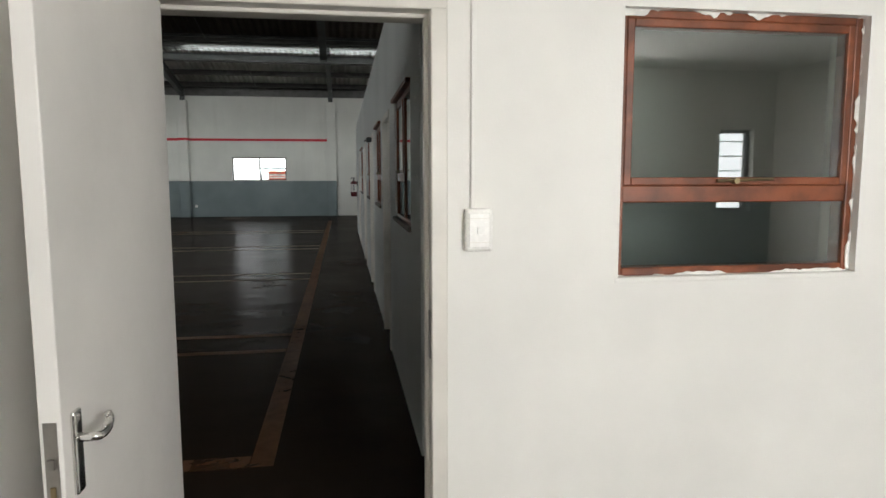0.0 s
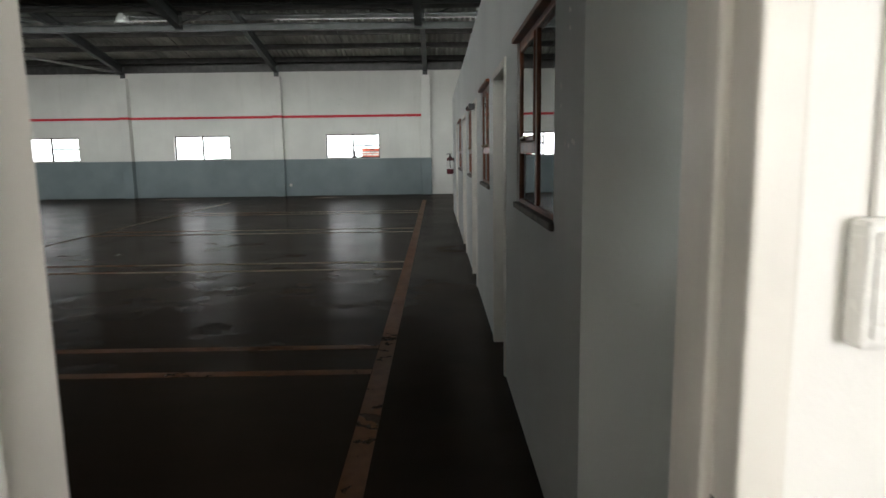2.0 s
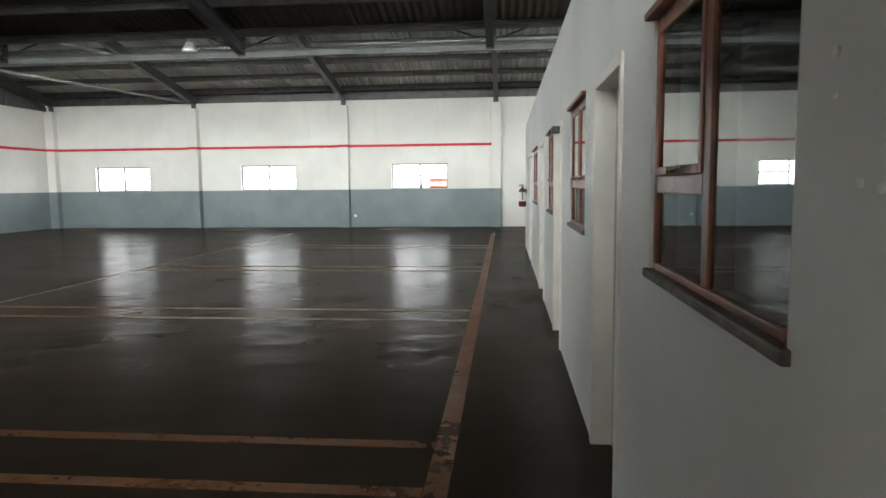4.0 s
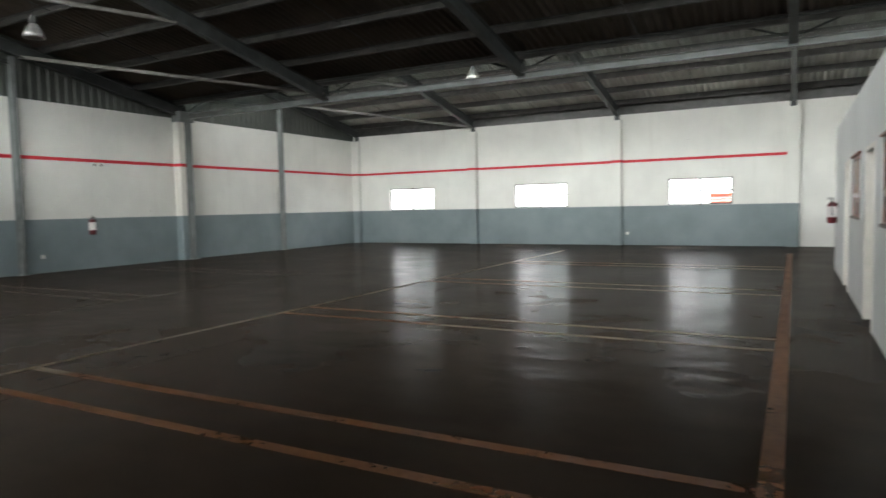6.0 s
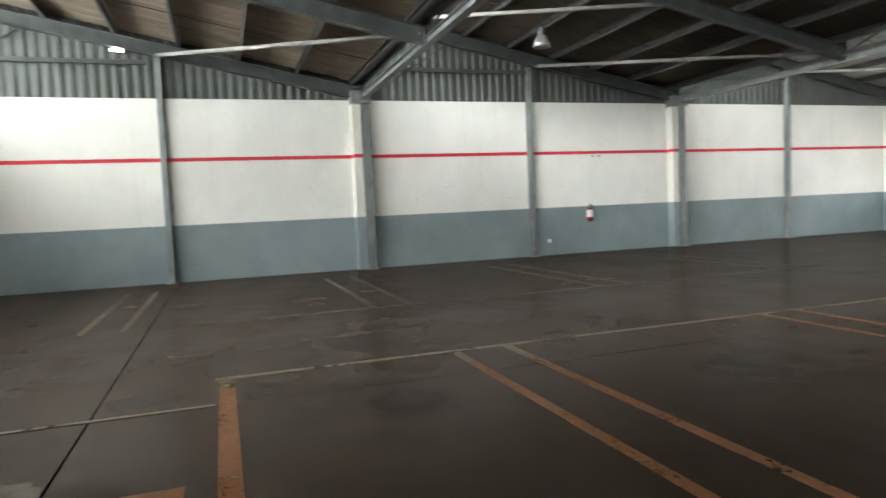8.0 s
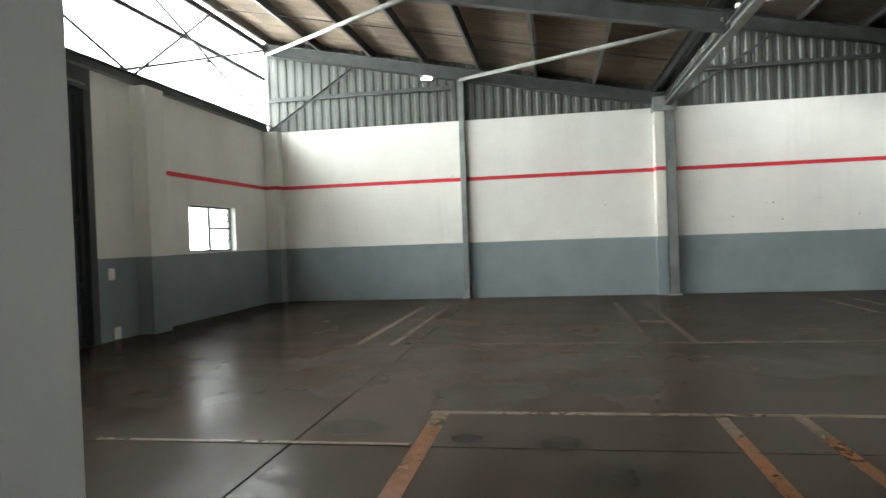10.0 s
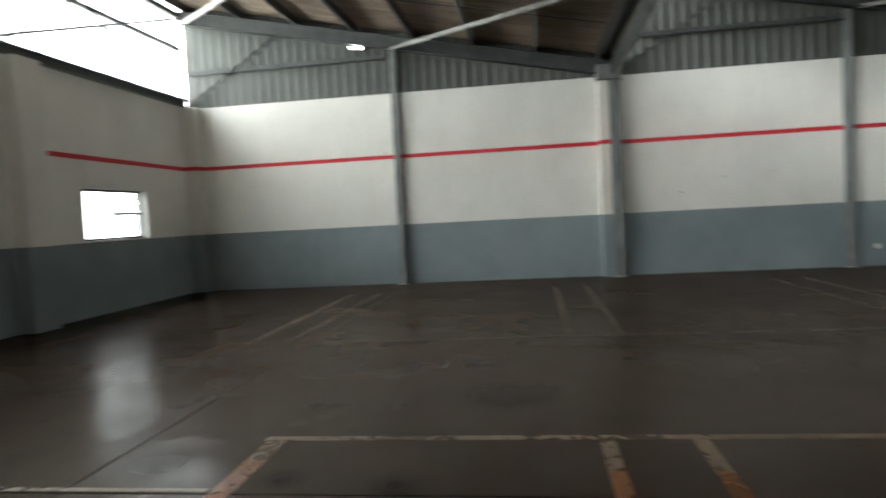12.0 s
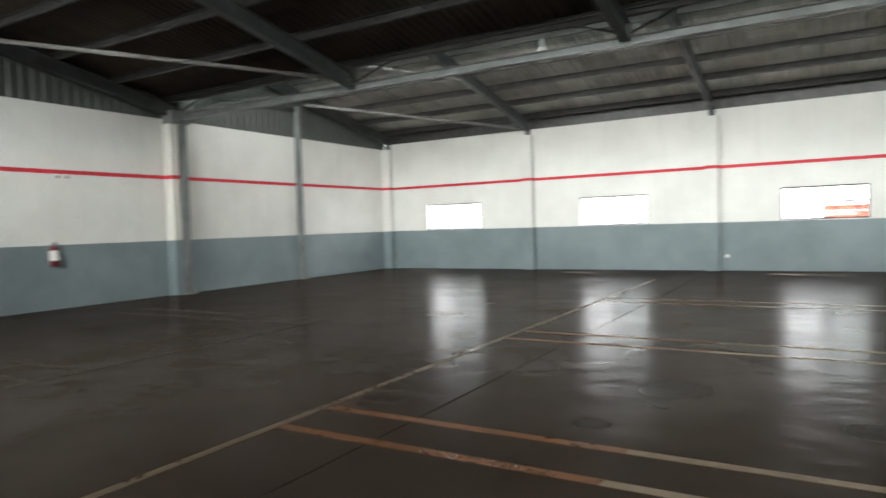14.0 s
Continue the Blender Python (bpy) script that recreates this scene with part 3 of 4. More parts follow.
# saw-tooth glazing: beam, rail, crossed rods, panes
for b, y in enumerate(VALLEYS):
    g = thing("glazing_frame", (0, 0, 0), "steel glazing frame with crossed rods over bright sky" if b == 0 else "steel valley girder with crossed rods under roof glazing", "glazing", "roof glazing")
    low = 4.46 if b == 0 else 4.40
    # Valley beams take the paler post grey to carry the daylight glinting on them.
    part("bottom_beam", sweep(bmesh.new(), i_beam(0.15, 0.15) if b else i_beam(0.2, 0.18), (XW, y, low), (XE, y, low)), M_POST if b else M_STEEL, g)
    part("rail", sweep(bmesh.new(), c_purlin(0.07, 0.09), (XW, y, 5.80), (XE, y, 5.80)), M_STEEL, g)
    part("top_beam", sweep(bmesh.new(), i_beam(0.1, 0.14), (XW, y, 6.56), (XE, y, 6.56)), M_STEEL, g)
    if b == 0:
        part("rod", tube(bmesh.new(), (-12.3, y + 0.08, low + 0.2), (-15.0, y + 0.08, 6.6), 0.026, 8), M_STEEL, g)
    for x in (FRAMES if b else ()):
        part("upright", sweep(bmesh.new(), i_beam(0.1, 0.1, 0.01), (x, y - 0.05, low + 0.18), (x, y - 0.05, 6.6), up=(0, 1, 0)), M_STEEL, g)
    for x0, x1 in zip(FRAMES, FRAMES[1:]):
        for za, zb in ((low + 0.2, 6.55), (6.55, low + 0.2)):
            part("rod", tube(bmesh.new(), (x0, y + 0.06, za), (x1, y + 0.06, zb), 0.026 if b == 0 else 0.022, 8), M_STEEL, g)
        xm = (x0 + x1) / 2
        part("rod_clip", boxed(((xm - 0.06, y + 0.04, 5.5), (xm + 0.06, y + 0.08, 5.56)), bevel=0.01), M_STEEL, g)
        pn = part("pane", boxed(((x0 + 0.02, y - 0.12, low + 0.2), (x1 - 0.02, y - 0.114, 6.62))), M_CLEAR, g)
        pn.visible_shadow = False
    if b:
        part("gutter", boxed(((XW, y - 0.3, 4.9), (XE, y + 0.02, 4.93)), bevel=0.004), M_STEEL, g)
random.seed(4)
bm = bmesh.new()
for i in range(420):
    x, s = random.uniform(XW + 0.1, -6), random.uniform(0.01, 0.045)
    bmesh.ops.create_icosphere(bm, subdivisions=1, radius=s, matrix=pose(x, YS - 0.07, 4.645 + s * 0.3, 0, 40 * random.random(), 360 * random.random()) @ Matrix.Diagonal((2.2, 0.7, 0.8, 1)))
tagged(part("leaf_litter", bm, M_LEAF), "dry leaves and dust along the glazing beam", "litter", kind="stuff")


# ---- gate ----
gate = thing("sliding_gate", (0, 0, 0), "dark slate ribbed steel sliding gate, shut", "gate")
# ribbed sheet with a small hand hole that lets the daylight through
bm = bmesh.new()
for u0, u1, z0, z1 in ((GATE[0] - 0.1, -7.955, -0.08, 4.16), (-7.955, -7.83, -0.08, 0.76), (-7.955, -7.83, 0.9, 4.16), (-7.83, GATE[1] + 0.1, -0.08, 4.16)):
    corrugated(bm, u0, u1, 0.16, -0.013, lambda u, d, k, z0=z0, z1=z1: (u, YS - 0.12 + d, (z0, z1)[k]))
part("sheet", bm, M_GATE, gate)
for x in (-10.95, -9.38, -8.53, -6.9, -5.3):
    top = 2.05 if x in (-9.38, -8.53) else 4.14
    part("stile", boxed(((x - 0.035, YS - 0.11, 0.03), (x + 0.035, YS - 0.05, top)), bevel=0.004), M_GATE_BAR, gate)
for z in (0.09, 0.98, 2.05, 4.05):
    part("gate_rail", boxed(((GATE[0] - 0.05, YS - 0.108, z - 0.04), (GATE[1] + 0.05, YS - 0.06, z + 0.04)), bevel=0.004), M_GATE_BAR, gate)
part("gate_head", boxed(((GATE[0] - 0.1, YS - 0.15, 4.1), (GATE[1] + 0.1, YS + 0.05, 4.44)), bevel=0.01), M_GATE_BAR, gate)
part("gate_track", tube(bmesh.new(), (-10.95, YS + 0.09, 4.16), (GATE[1], YS + 0.09, 4.16), 0.02, 8), M_POST, gate, "grey steel gate track")
part("jamb", boxed(((GATE[0] - 0.12, YS - 0.1, 0), (GATE[0] + 0.04, YS + 0.03, 4.3)), bevel=0.008), M_GATE_BAR, gate)
for x, z, s in ((-11.5, 1.12, 0.07), (-11.6, 0.12, 0.07)):
    tagged(part("wall_socket", boxed(((x - s, YS, z - s * 1.4), (x + s, YS + 0.03, z + s * 1.4)), bevel=0.008), M_LABEL), "white plastic wall socket on the dado", "socket", "wall sockets")


# ---- hall windows ----
def hall_window(name, x0, x1, z0, z1, y, face, bars, open_left=False, flip=False):
    """Black steel window in a wall along x. face: +1 when the room lies to the south."""
    w = thing(name, (0, 0, 0), "black steel window, blown bright by daylight", kind="structure")
    d = 0.12 * face
    t = 0.045
    yy = y + d
    mx = x0 + (x1 - x0) * (0.5 if not flip else 0.48)
    part("window_frame", boxed(((x0, yy, z0), (x0 + t, yy + 0.05 * face, z1)), ((x1 - t, yy, z0), (x1, yy + 0.05 * face, z1)), ((x0 + t, yy, z0), (x1 - t, yy + 0.05 * face, z0 + t)), ((x0 + t, yy, z1 - t), (x1 - t, yy + 0.05 * face, z1))), M_BLACK, w)
    part("mullion", boxed(((mx - 0.03, yy, z0 + t), (mx + 0.03, yy + 0.05 * face, z1 - t))), M_BLACK, w)
    (a, b) = (mx, x1) if not flip else (x0, mx)
    zm = (z0 + z1) / 2 + 0.02
    part("glazing_bar", boxed(((a + 0.03, yy, zm - 0.025), (b - t, yy + 0.04 * face, zm + 0.025))), M_BLACK, w)
    yb = yy - 0.03 * face
    for gz0, gz1 in ((z0 + t, zm - 0.025), (zm + 0.025, z1 - t))[:2 if flip else 1]:
        g0, g1 = a + 0.03, b - t
        gx, gz = (g0 + g1) / 2, (gz0 + gz1) / 2
        bm = bmesh.new()
        for f in (0.25, 0.5, 0.75):
            tube(bm, (g0 + (g1 - g0) * f, yb, gz0 - 0.02), (g0 + (g1 - g0) * f, yb, gz1 + 0.02), 0.008, 6)
        tube(bm, (g0, yb, gz), (g1, yb, gz), 0.008, 6)
        for f in (0.25, 0.75):
            ring = [(g0 + (g1 - g0) * f + 0.085 * math.cos(k * math.pi / 6), yb, gz + 0.085 * math.sin(k * math.pi / 6)) for k in range(13)]
            bent_tube(bm, ring, 0.012, 6, 2)
        part("burglar_grille", bm, M_BLACK, w, "black steel burglar grille with rings")
    part("window_sill", boxed(((x0, y + 0.005 * face, z0 - 0.02), (x1, yy, z0 + 0.004)), bevel=0.003), M_WHITE, w)
    for px0, px1, pz0, pz1, skip in ((x0 + t, mx - 0.03, z0 + t, z1 - t, open_left and not flip), (mx + 0.03, x1 - t, z0 + t, zm - 0.025, False), (mx + 0.03, x1 - t, zm + 0.025, z1 - t, False)):
        if not skip:
            part("pane", boxed(((px0, yy + 0.02 * face, pz0), (px1, yy + 0.026 * face, pz1))), M_CLEAR, w)
    return w


for i, (a, b) in enumerate(NWIN):
    hall_window("window_%d" % (i + 1), a, b, 1.40, 2.30, YN, 1, 1, open_left=True)
bw = thing("window_10", (0, 0, 0), "bright narrow window with steel burglar bars", kind="structure")
part("window_frame", boxed(((3.95, YS - 0.14, 1.12), (3.99, YS - 0.1, 2.08)), ((4.35, YS - 0.14, 1.12), (4.39, YS - 0.1, 2.08)), ((3.99, YS - 0.14, 1.12), (4.35, YS - 0.1, 1.16)), ((3.99, YS - 0.14, 2.04), (4.35, YS - 0.1, 2.08))), M_BLACK, bw)
for i in range(5):
    part("bar", tube(bmesh.new(), (3.97, YS - 0.05, 1.26 + 0.17 * i), (4.37, YS - 0.05, 1.26 + 0.17 * i), 0.007, 6), M_BLACK, bw)
hall_window("window_4", -15.9, -13.95, 1.41, 2.40, YS, -1, 2, flip=True)

# yard seen through the windows
bd = thing("notice_board", (0, 0, 0), "red painted notice board standing in the yard", "board")
part("panel", boxed(((-3.6, YN + 3.0, 0.6), (-1.9, YN + 3.06, 1.8)), bevel=0.01), M_REDBRICK, bd)
for x in (-3.9, -2.1):
    part("post", tube(bmesh.new(), (x, YN + 3.1, -0.2), (x, YN + 3.1, 1.68), 0.04), M_STEEL, bd)
for z, w in ((1.62, 1.2), (1.52, 0.8)):
    part("text_bar", boxed(((-3.6, YN + 2.99, z - 0.03), (-3.6 + w, YN + 2.998, z + 0.03))), M_LABEL, bd)


# ---- office windows: timber, opening part over a fixed light ----
def timber_window(name, at, rz, w, h, bays, reveal, worn=False, t=0.034, s=0.028, glass=None):
    """Local: x along the wall, y into the wall, z up, origin at the lower corner of the opening."""
    o = thing(name, at, "varnished red-brown timber window" + (" with white filler smeared round it" if worn else " with dark glass"), kind="structure", rz=rz)
    y0, y1 = reveal, reveal + 0.075
    glass = glass or M_GLASS
    B = 0.005
    for nm, a, b in (("window_frame", (0, y0, 0), (t, y1, h)), ("window_frame", (w - t, y0, 0), (w, y1, h)), ("window_frame", (t, y0, h - t), (w - t, y1, h)), ("window_frame", (t, y0, 0), (w - t, y1, t))):
        part(nm, boxed((a, b), bevel=B), M_WOOD, o)
    for k, (x0, x1, rail) in enumerate(bays):
        if k:
            part("mullion", boxed(((x0 - 0.06, y0 + 0.002, t), (x0, y1 - 0.002, h - t)), bevel=B), M_WOOD, o)
        if rail:
            part("transom", boxed(((x0, y0 + 0.002, rail - 0.03), (x1, y1 - 0.002, rail + 0.03)), bevel=B), M_WOOD, o)
            za, zb = rail + 0.03, h - t
            sash = part("sash", boxed(((x0, y0 - 0.004, za), (x0 + s, y1 - 0.02, zb)), ((x1 - s, y0 - 0.004, za), (x1, y1 - 0.02, zb)), ((x0 + s, y0 - 0.004, za), (x1 - s, y1 - 0.02, za + s)), ((x0 + s, y0 - 0.004, zb - s), (x1 - s, y1 - 0.02, zb)), bevel=0.004), M_WOOD, o)
            part("pane", boxed(((x0 + s, y0 + 0.006, za + s), (x1 - s, y0 + 0.011, zb - s))), glass, sash)
            part("pane", boxed(((x0, y0 + 0.012, t), (x1, y0 + 0.017, rail - 0.03))), glass, o)
            hm = (x0 + x1) / 2
            st = bmesh.new()
            tube(st, (hm - 0.09, y0 - 0.02, za + 0.015), (hm + 0.12, y0 - 0.026, za + 0.022), 0.006, 8)
            tube(st, (hm - 0.02, y0 - 0.03, za + 0.015), (hm - 0.02, y0 + 0.0, za + 0.015), 0.011, 8)
            part("stay", st, M_BRASS, o, "dull brass window stay")
        else:
            part("pane", boxed(((x0, y0 + 0.012, t), (x1, y0 + 0.017, h - t))), glass, o)
    return o


for i, (a, b) in enumerate(K):
    w, h = b - a, 0.88
    if i == 0:
        bays = [(0.034, 0.56, 0.31), (0.62, w - 0.034, 0)]
    else:
        bays = [(0.034, w * 0.5, 0.31), (w * 0.5 + 0.05, w - 0.034, 0.31)]
    timber_window("window_%d" % (5 + i), (0, b, 1.22), -90, w, h, bays, 0.012)
    tagged(part("window_ledge", boxed(((-0.02, a - 0.02, 1.20), (0.10, b + 0.02, 1.232)), bevel=0.006), M_SILL), "weathered grey-brown timber window ledge", kind="structure")
    tagged(part("window_drip", boxed(((-0.03, a - 0.02, 2.095), (0.03, b + 0.02, 2.12)), bevel=0.004), M_WOOD), "thin timber drip strip over a window", kind="structure")

ow_w, ow_h = OW[1] - OW[0], OW[3] - OW[2]
timber_window("window_9", (OW[0], 0, OW[2]), 0, ow_w, ow_h, [(0.024, ow_w - 0.03, 0.285)], 0.035, worn=True, t=0.028, s=0.028, glass=M_ROOM_GLASS)
# ragged filler smeared over the edge of that frame
bm = bmesh.new()


def smear(p, q, inward, most, seed, gate):
    """A ragged ribbon of filler from p to q, its inner edge wandering."""
    p, q, inward = Vector(p), Vector(q), Vector(inward)
    n = 90
    rows = []
    for i in range(n + 1):
        f = i / n
        a = noise.noise((f * 7.0, seed, 0)) + 0.5 * noise.noise((f * 31.0, seed, 3))
        w = max(0.0, min(1.0, (a - gate) * 2.2)) * most
        at = p.lerp(q, f)
        rows.append((bm.verts.new(at - inward * 0.004), bm.verts.new(at + inward * w), bm.verts.new(at + inward * w + Vector((0, 0.004, 0))), w))
    for a, b in zip(rows, rows[1:]):
        if a[3] > 0 or b[3] > 0:
            bm.faces.new((a[0], b[0], b[1], a[1]))
            bm.faces.new((a[1], b[1], b[2], a[2]))


FY = 0.030
x0, x1, z0, z1 = OW
smear((x0, FY, z1), (x1, FY, z1), (0, 0, -1), 0.022, 1.3, -0.1)
smear((x1, FY, z0), (x1, FY, z1), (-1, 0, 0), 0.016, 5.1, -0.1)
smear((x0, FY, z0), (x1, FY, z0), (0, 0, 1), 0.012, 9.7, -0.2)
smear((x0, FY, z0), (x0, FY, z1), (1, 0, 0), 0.012, 14.2, 0.2)
tagged(part("plaster_smear", bm, M_FILLER), "ragged white filler smeared round the timber window", "filler", kind="stuff")
tagged(part("window_bead", boxed(((OW[0] - 0.012, -0.006, OW[2] - 0.018), (OW[1] + 0.012, 0.03, OW[2] - 0.001)), bevel=0.003), M_ROOM), "painted plaster bead under the window", kind="structure")

# ---- office doors ----
for i, (a, b) in enumerate(DOORS):
    d = thing("door_%d" % (i + 2), (0, 0, 0), "white painted office door, shut, in a cream steel frame", kind="structure")
    part("door_frame", boxed(((-0.012, a - 0.05, 0), (0.13, a + 0.005, 2.06)), ((-0.012, b - 0.005, 0), (0.13, b + 0.05, 2.06)), ((-0.012, a - 0.05, 2.055), (0.13, b + 0.05, 2.11)), bevel=0.004), M_FRAME, d)
    part("leaf", boxed(((0.105, a + 0.008, 0.01), (0.143, b - 0.008, 2.05)), bevel=0.003), M_DOOR, d)
    for y in (a + 0.24, (a + b) / 2, b - 0.24):
        part("board_joint", boxed(((0.103, y - 0.004, 0.05), (0.106, y + 0.004, 2.0))), M_SILL, d)
    hb = bmesh.new()
    box(hb, (0.093, a + 0.07, 0.95), (0.105, a + 0.11, 1.13), 0.004)
    tube(hb, (0.1, a + 0.09, 1.05), (0.04, a + 0.09, 1.05), 0.009)
    tube(hb, (0.045, a + 0.09, 1.05), (0.045, a + 0.2, 1.05), 0.009)
    part("door_handle", hb, M_CHROME, d, "chrome lever handle")
cl = thing("door_closer_arm", (0, 0, 0), "small dark metal arm over an office door", "door closer")
part("body", boxed(((-0.08, 6.72, 2.0), (-0.012, 6.86, 2.06)), bevel=0.006), M_BLACK, cl)
part("arm", boxed(((-0.10, 6.86, 2.02), (-0.085, 7.12, 2.035)), ((-0.1, 6.8, 2.02), (-0.085, 6.862, 2.035)), bevel=0.003), M_BLACK, cl)

# ---- the open door at the start ----
d = thing("door_1", (0, 0, 0), "white painted door standing wide open", kind="structure")
L, R = DO
part("door_frame", boxed(((L - 0.055, -0.014, 0), (L, 0.194, 2.06)), bevel=0.006), M_FRAME, d)
part("door_frame", boxed(((R, -0.014, 0), (R + 0.055, 0.194, 2.06)), ((R - 0.014, 0.05, 0), (R + 0.004, 0.09, 2.06)), bevel=0.006), M_FRAME, d)
part("door_frame", boxed(((L - 0.055, -0.014, 2.055), (R + 0.055, 0.194, 2.115)), ((L, 0.05, 2.042), (R, 0.09, 2.06)), bevel=0.006), M_FRAME, d)
part("strike_plate", boxed(((R - 0.003, 0.006, 0.93), (R + 0.003, 0.046, 1.09))), M_PLATE, d, "dull steel strike plate")
leaf = part("leaf", boxed(((-0.996, -0.825, 0.012), (-0.956, -0.022, 2.045)), bevel=0.003), M_WHITE, d)
leaf.matrix_world = Matrix.Translation((-0.922, -0.022, 0)) @ Matrix.Rotation(radians(-0.86), 4, "Z") @ Matrix.Translation((0.956, 0.022, 0))
part("lock_face", boxed(((-0.988, -0.8275, 0.86), (-0.964, -0.8235, 1.08))), M_PLATE, leaf, "brushed steel lock face")
part("latch", boxed(((-0.983, -0.835, 0.99), (-0.969, -0.8265, 1.01)), bevel=0.002), M_PLATE, leaf)
part("bolt", boxed(((-0.981, -0.831, 0.92), (-0.971, -0.8265, 0.955)), bevel=0.001), M_BRASS, leaf, "brass bolt")
hp = bmesh.new()
box(hp, (-0.956, -0.791, 0.918), (-0.946, -0.755, 1.085), 0.0045)
part("handle_plate", hp, M_CHROME, leaf, "worn chrome handle plate")
lv = bmesh.new()
pts = [(-0.946, -0.773, 1.03), (-0.916, -0.773, 1.03), (-0.91, -0.757, 1.029), (-0.91, -0.735, 1.03), (-0.911, -0.718, 1.036), (-0.913, -0.71, 1.045), (-0.917, -0.711, 1.056)]
bent_tube(lv, pts, 0.0092)
part("lever", lv, M_CHROME, leaf, "worn chrome lever handle", smooth=True)

# ---- switch with its surface conduit ----
s = thing("light_switch", (-0.010, 0, 0), "white plastic light switch under a surface conduit", "switch")
part("back_box", boxed(((-0.006, -0.036, 1.293), (0.084, 0.0, 1.432)), bevel=0.008), M_PLASTIC, s)
part("cover_plate", boxed(((0.004, -0.041, 1.306), (0.074, -0.034, 1.419)), bevel=0.003), M_PLASTIC, s)
for z in (1.323, 1.401):
    part("groove", boxed(((0.006, -0.0418, z - 0.001), (0.072, -0.0405, z + 0.001))), M_FRAME, s)
part("rocker", boxed(((0.031, -0.047, 1.352), (0.047, -0.04, 1.373)), bevel=0.002), M_PLASTIC, s)
tagged(part("conduit", boxed(((0.006, -0.012, 1.43), (0.022, 0.0, 2.75)), bevel=0.003), M_ROOM), "thin white plastic conduit up the wall", "conduit")


# ---- fire extinguishers ----
def extinguisher(at, rz, label):
    """Hangs on a wall; local -x is away from the wall."""
    e = thing("fire_extinguisher", at, label, "extinguisher", "fire extinguishers", rz=rz)
    part("cylinder", lathe(bmesh.new(), [(0.0, 0), (0.07, 0.004), (0.088, 0.03), (0.088, 0.36), (0.075, 0.40), (0.035, 0.43), (0.02, 0.445), (0.0, 0.445)], 24, (-0.1, 0, 0)), M_RED, e, smooth=True)
    part("label", lathe(bmesh.new(), [(0.0885, 0.13), (0.0895, 0.132), (0.0895, 0.34), (0.0885, 0.342)], 24, (-0.1, 0, 0)), M_LABEL, e, "white paper label band", smooth=True)
    v = bmesh.new()
    tube(v, (-0.1, 0, 0.44), (-0.1, 0, 0.49), 0.02)
    box(v, (-0.19, -0.012, 0.485), (-0.07, 0.012, 0.498), 0.003)
    box(v, (-0.18, -0.01, 0.512), (-0.07, 0.01, 0.522), 0.003)
    part("valve", v, M_BLACK, e, "black valve and squeeze handle")
    h = bmesh.new()
    c = [(-0.1, -0.02, 0.47), (-0.11, -0.07, 0.47), (-0.11, -0.095, 0.42), (-0.105, -0.095, 0.3), (-0.1, -0.09, 0.16)]
    bent_tube(h, c, 0.011, 8, 4)
    part("hose", h, M_RUBBER, e, "black rubber hose")
    part("bracket", boxed(((-0.028, -0.04, 0.3), (0.0, 0.04, 0.42)), bevel=0.004), M_BLACK, e)
    return e


extinguisher((XW, 11.83, 0.93), 180, "red fire extinguisher with a white label on the dado")
extinguisher((0.0, 15.9, 1.0), 0, "red fire extinguisher hung on the white office wall")
for x, y, z, dx, dy in ((XW, 10.5, 0.42, 0.03, 0.05), (-6.0, YN, 0.42, 0.05, -0.03)):
    a, b = ((x, y - dy, z - 0.05), (x + dx, y + dy, z + 0.05)) if x == XW else ((x - dx, y + dy, z - 0.05), (x + dx, y, z + 0.05))
    tagged(part("wall_socket", boxed((a, b), bevel=0.008), M_LABEL), "white plastic wall socket on the dado", "socket", "wall sockets")


# ---- high bay lamps, unlit ----
def bay_lamp(x, y, z, roof):
    l = thing("high_bay_lamp", (x, y, z), "bell-shaped ribbed high bay lamp, unlit", "lamp", "high bay lamps")
    part("shade", lathe(bmesh.new(), [(0.05, 0.30), (0.09, 0.28), (0.14, 0.2), (0.185, 0.1), (0.21, 0.0), (0.205, 0.0), (0.18, 0.1), (0.135, 0.195), (0.085, 0.272), (0.05, 0.29)], 28), M_SHADE, l, "silvery ribbed bell shade", smooth=True)
    part("housing", lathe(bmesh.new(), [(0.0, 0.29), (0.075, 0.29), (0.08, 0.31), (0.08, 0.45), (0.06, 0.47), (0.0, 0.47)], 16), M_STEEL, l)
    part("bulb", lathe(bmesh.new(), [(0.0, 0.06), (0.04, 0.08), (0.05, 0.13), (0.03, 0.22), (0.025, 0.29)], 14), M_LABEL, l, "white bulb", smooth=True)
    part("hanger", tube(bmesh.new(), (0, 0, 0.46), (0, 0, max(0.5, roof - z)), 0.012, 8), M_STEEL, l)


for x, y, z in ((-14.9, 8.9, 5.22), (-8.9, 17.72, 5.1)):
    bay = BAYS[1] if y < 15 else BAYS[2]
    bay_lamp(x, y, z, roof_z(y, bay) + 0.31)

# small lit floodlight under the first gable rafter, with its cable
fl = thing("flood_light", (0, 0, 0), "small lit twin-tube light on the gable", "lamp")
part("body", boxed(((XW, -0.74, 5.46), (XW + 0.09, -0.44, 5.67)), bevel=0.01), M_STEEL, fl)
m, nt, b = nodes_of("lit_tube")
b.inputs["Emission Color"].default_value = (1, 1, 1, 1)
b.inputs["Emission Strength"].default_value = 8
for z in (5.52, 5.61):
    part("lit_tube", tube(bmesh.new(), (XW + 0.1, -0.72, z), (XW + 0.1, -0.46, z - 0.02), 0.028, 10), m, fl, "bright white tube")
part("cable", tube(bmesh.new(), (XW + 0.02, -0.55, 4.4), (XW + 0.02, -0.55, 5.46), 0.01, 6), M_BLACK, fl)
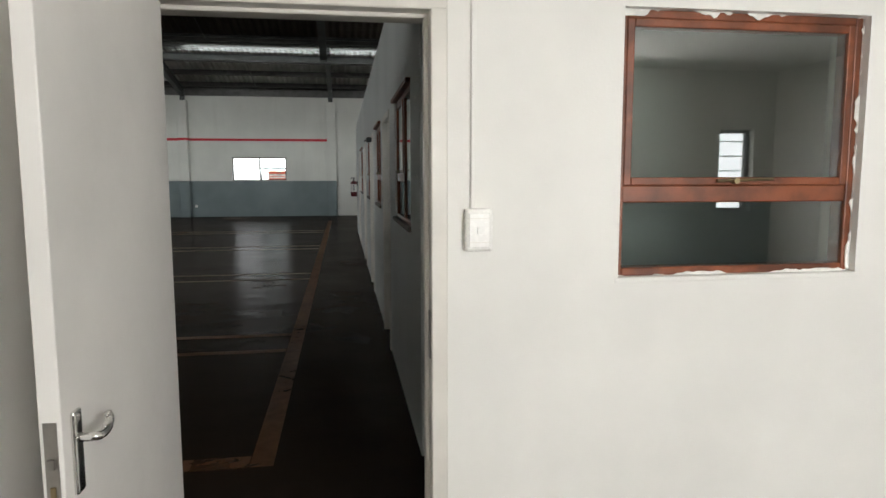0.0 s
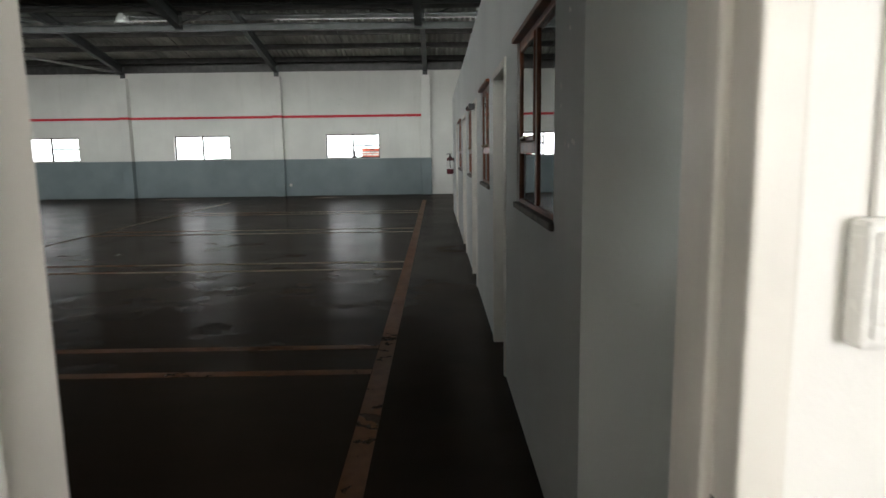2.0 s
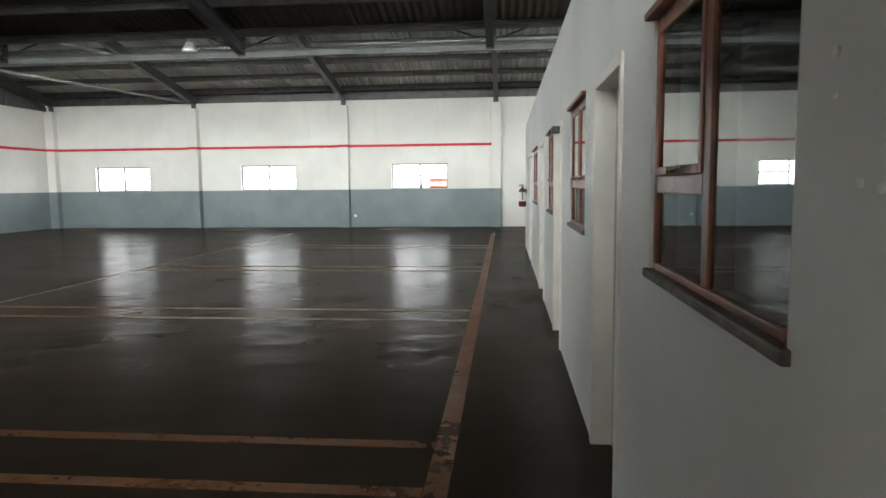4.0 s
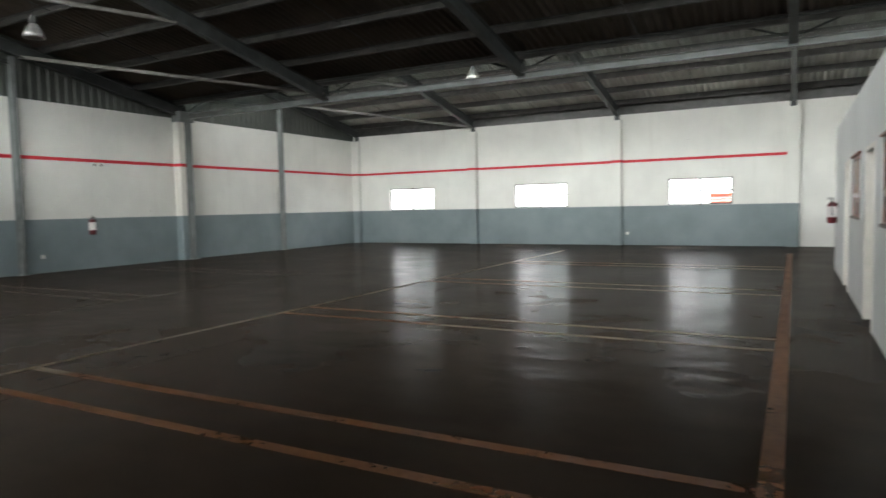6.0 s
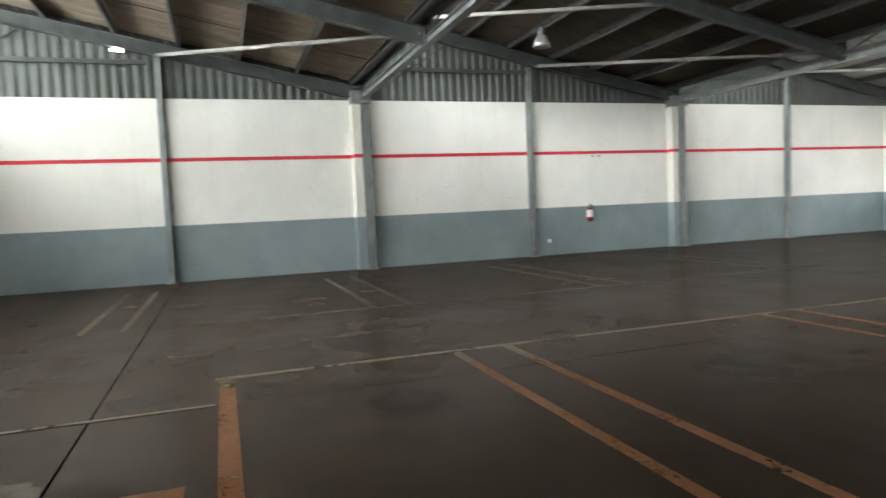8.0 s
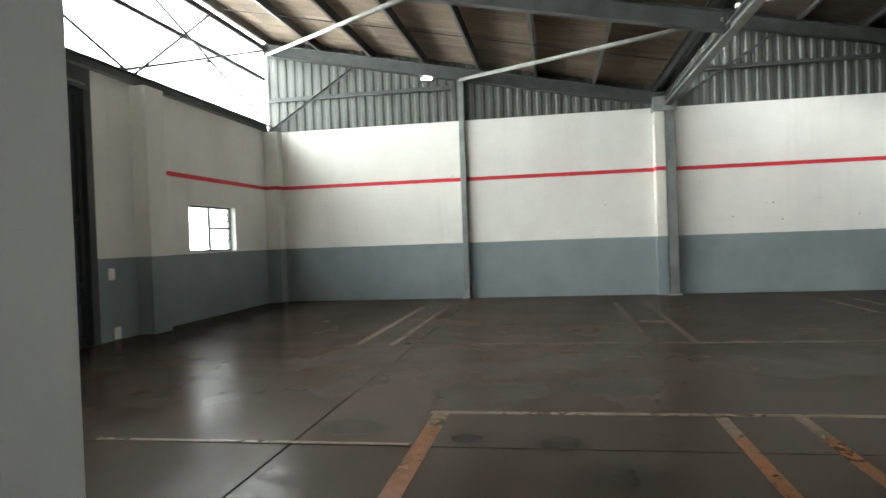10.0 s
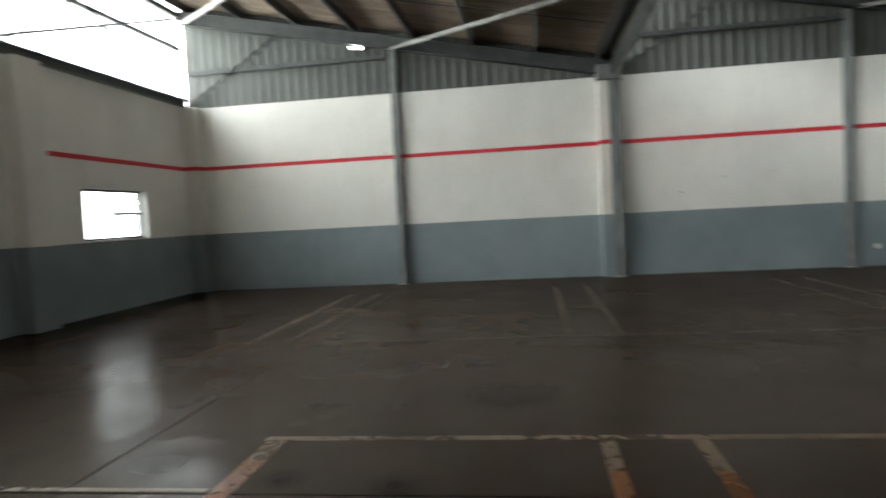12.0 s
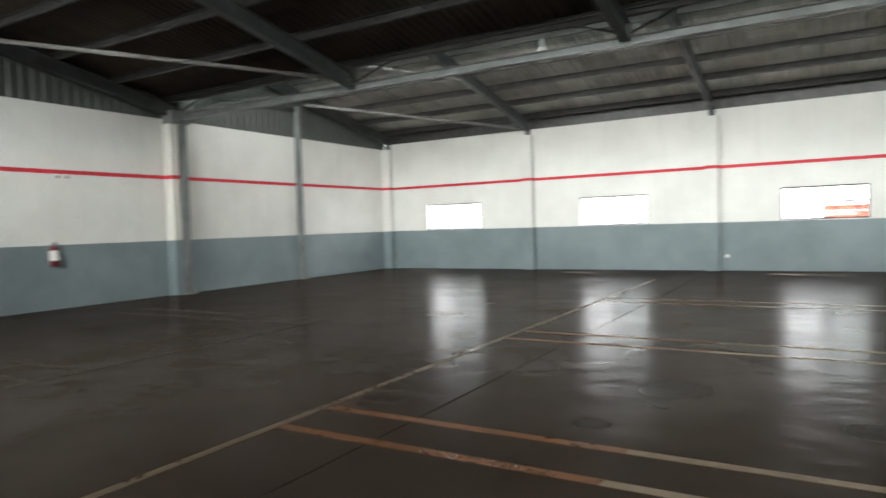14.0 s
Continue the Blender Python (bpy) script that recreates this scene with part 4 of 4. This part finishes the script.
tagged(part("downpipe", tube(bmesh.new(), (XW + 0.05, -4.35, 0.6), (XW + 0.05, -4.35, 4.43), 0.018, 8), M_WALL_W), "thin painted conduit down the wall", "conduit")


# ---- floor markings ----
def marking(x0, x1, y0, y1, orange=True, faint=False, cream=False):
    tagged(part("floor_marking", boxed(((min(x0, x1), min(y0, y1), 0.0), (max(x0, x1), max(y0, y1), 0.003))), M_ORANGE if orange else M_FAINT if faint else M_CREAM if cream else M_FADED), "worn %s painted line on the concrete floor" % ("orange" if orange else "cream"), kind="structure")


marking(-0.925, -0.80, 1.33, 21.0)
for y in (3.70, 4.30, 7.84, 8.42, 12.05, 12.66, 16.3, 16.9):
    if y < 6:
        marking(-6.75, -0.93, y - 0.05, y + 0.05)
        marking(-7.28, -6.75, y - 0.05, y + 0.05, False)
    else:
        marking(-7.28, -4.7, y - 0.05, y + 0.05, faint=False)
        marking(-4.7, -0.93, y - 0.045, y + 0.045, False, cream=True)
    if y < 13:
        marking(-16.1, -10.95, y - 0.08, y + 0.02, False, True)
for y in (-0.5, 0.05):
    marking(-16.0, -10.9, y - 0.05, y + 0.05, False, True)
marking(-7.37, -7.285, 1.30, 21.0, False)
marking(-10.95, -10.86, 0.9, 13.0, False, True)
marking(-6.9, -0.93, 1.33, 1.47)
marking(-7.28, -6.9, 1.33, 1.47, False)
marking(-6.47, -6.42, -1.3, 1.30, False)
marking(-5.28, -5.17, -1.2, 0.28, False, True)
marking(-5.17, -4.2, 0.22, 0.36, False, True)
marking(-4.8, -4.3, 0.78, 1.15)

# old fixing holes and knocks in the west wall
random.seed(21)
bm = bmesh.new()
for i in range(22):
    y, z = random.uniform(-4, 20), random.choice((random.uniform(1.5, 2.2), random.uniform(1.6, 3.9)))
    tube(bm, (XW - 0.002, y, z), (XW + 0.004, y, z), random.uniform(0.006, 0.018), 7)
for y in (12.05, 12.25):
    tube(bm, (XW - 0.002, y, 2.86), (XW + 0.006, y, 2.86), 0.035, 8)
tagged(part("wall_marks", bm, M_SILL), "old fixing holes and knocks in the painted wall", "marks", kind="stuff")

bm = bmesh.new()
for i in range(9):
    y, z, r = random.uniform(1.45, 1.72), random.uniform(1.45, 2.05), random.uniform(0.004, 0.011)
    tube(bm, (-0.003, y, z), (0.002, y, z), r, 7)
tagged(part("plaster_chips", bm, M_FILLER), "small white filler spots on the grey-white office wall", "marks", kind="stuff")
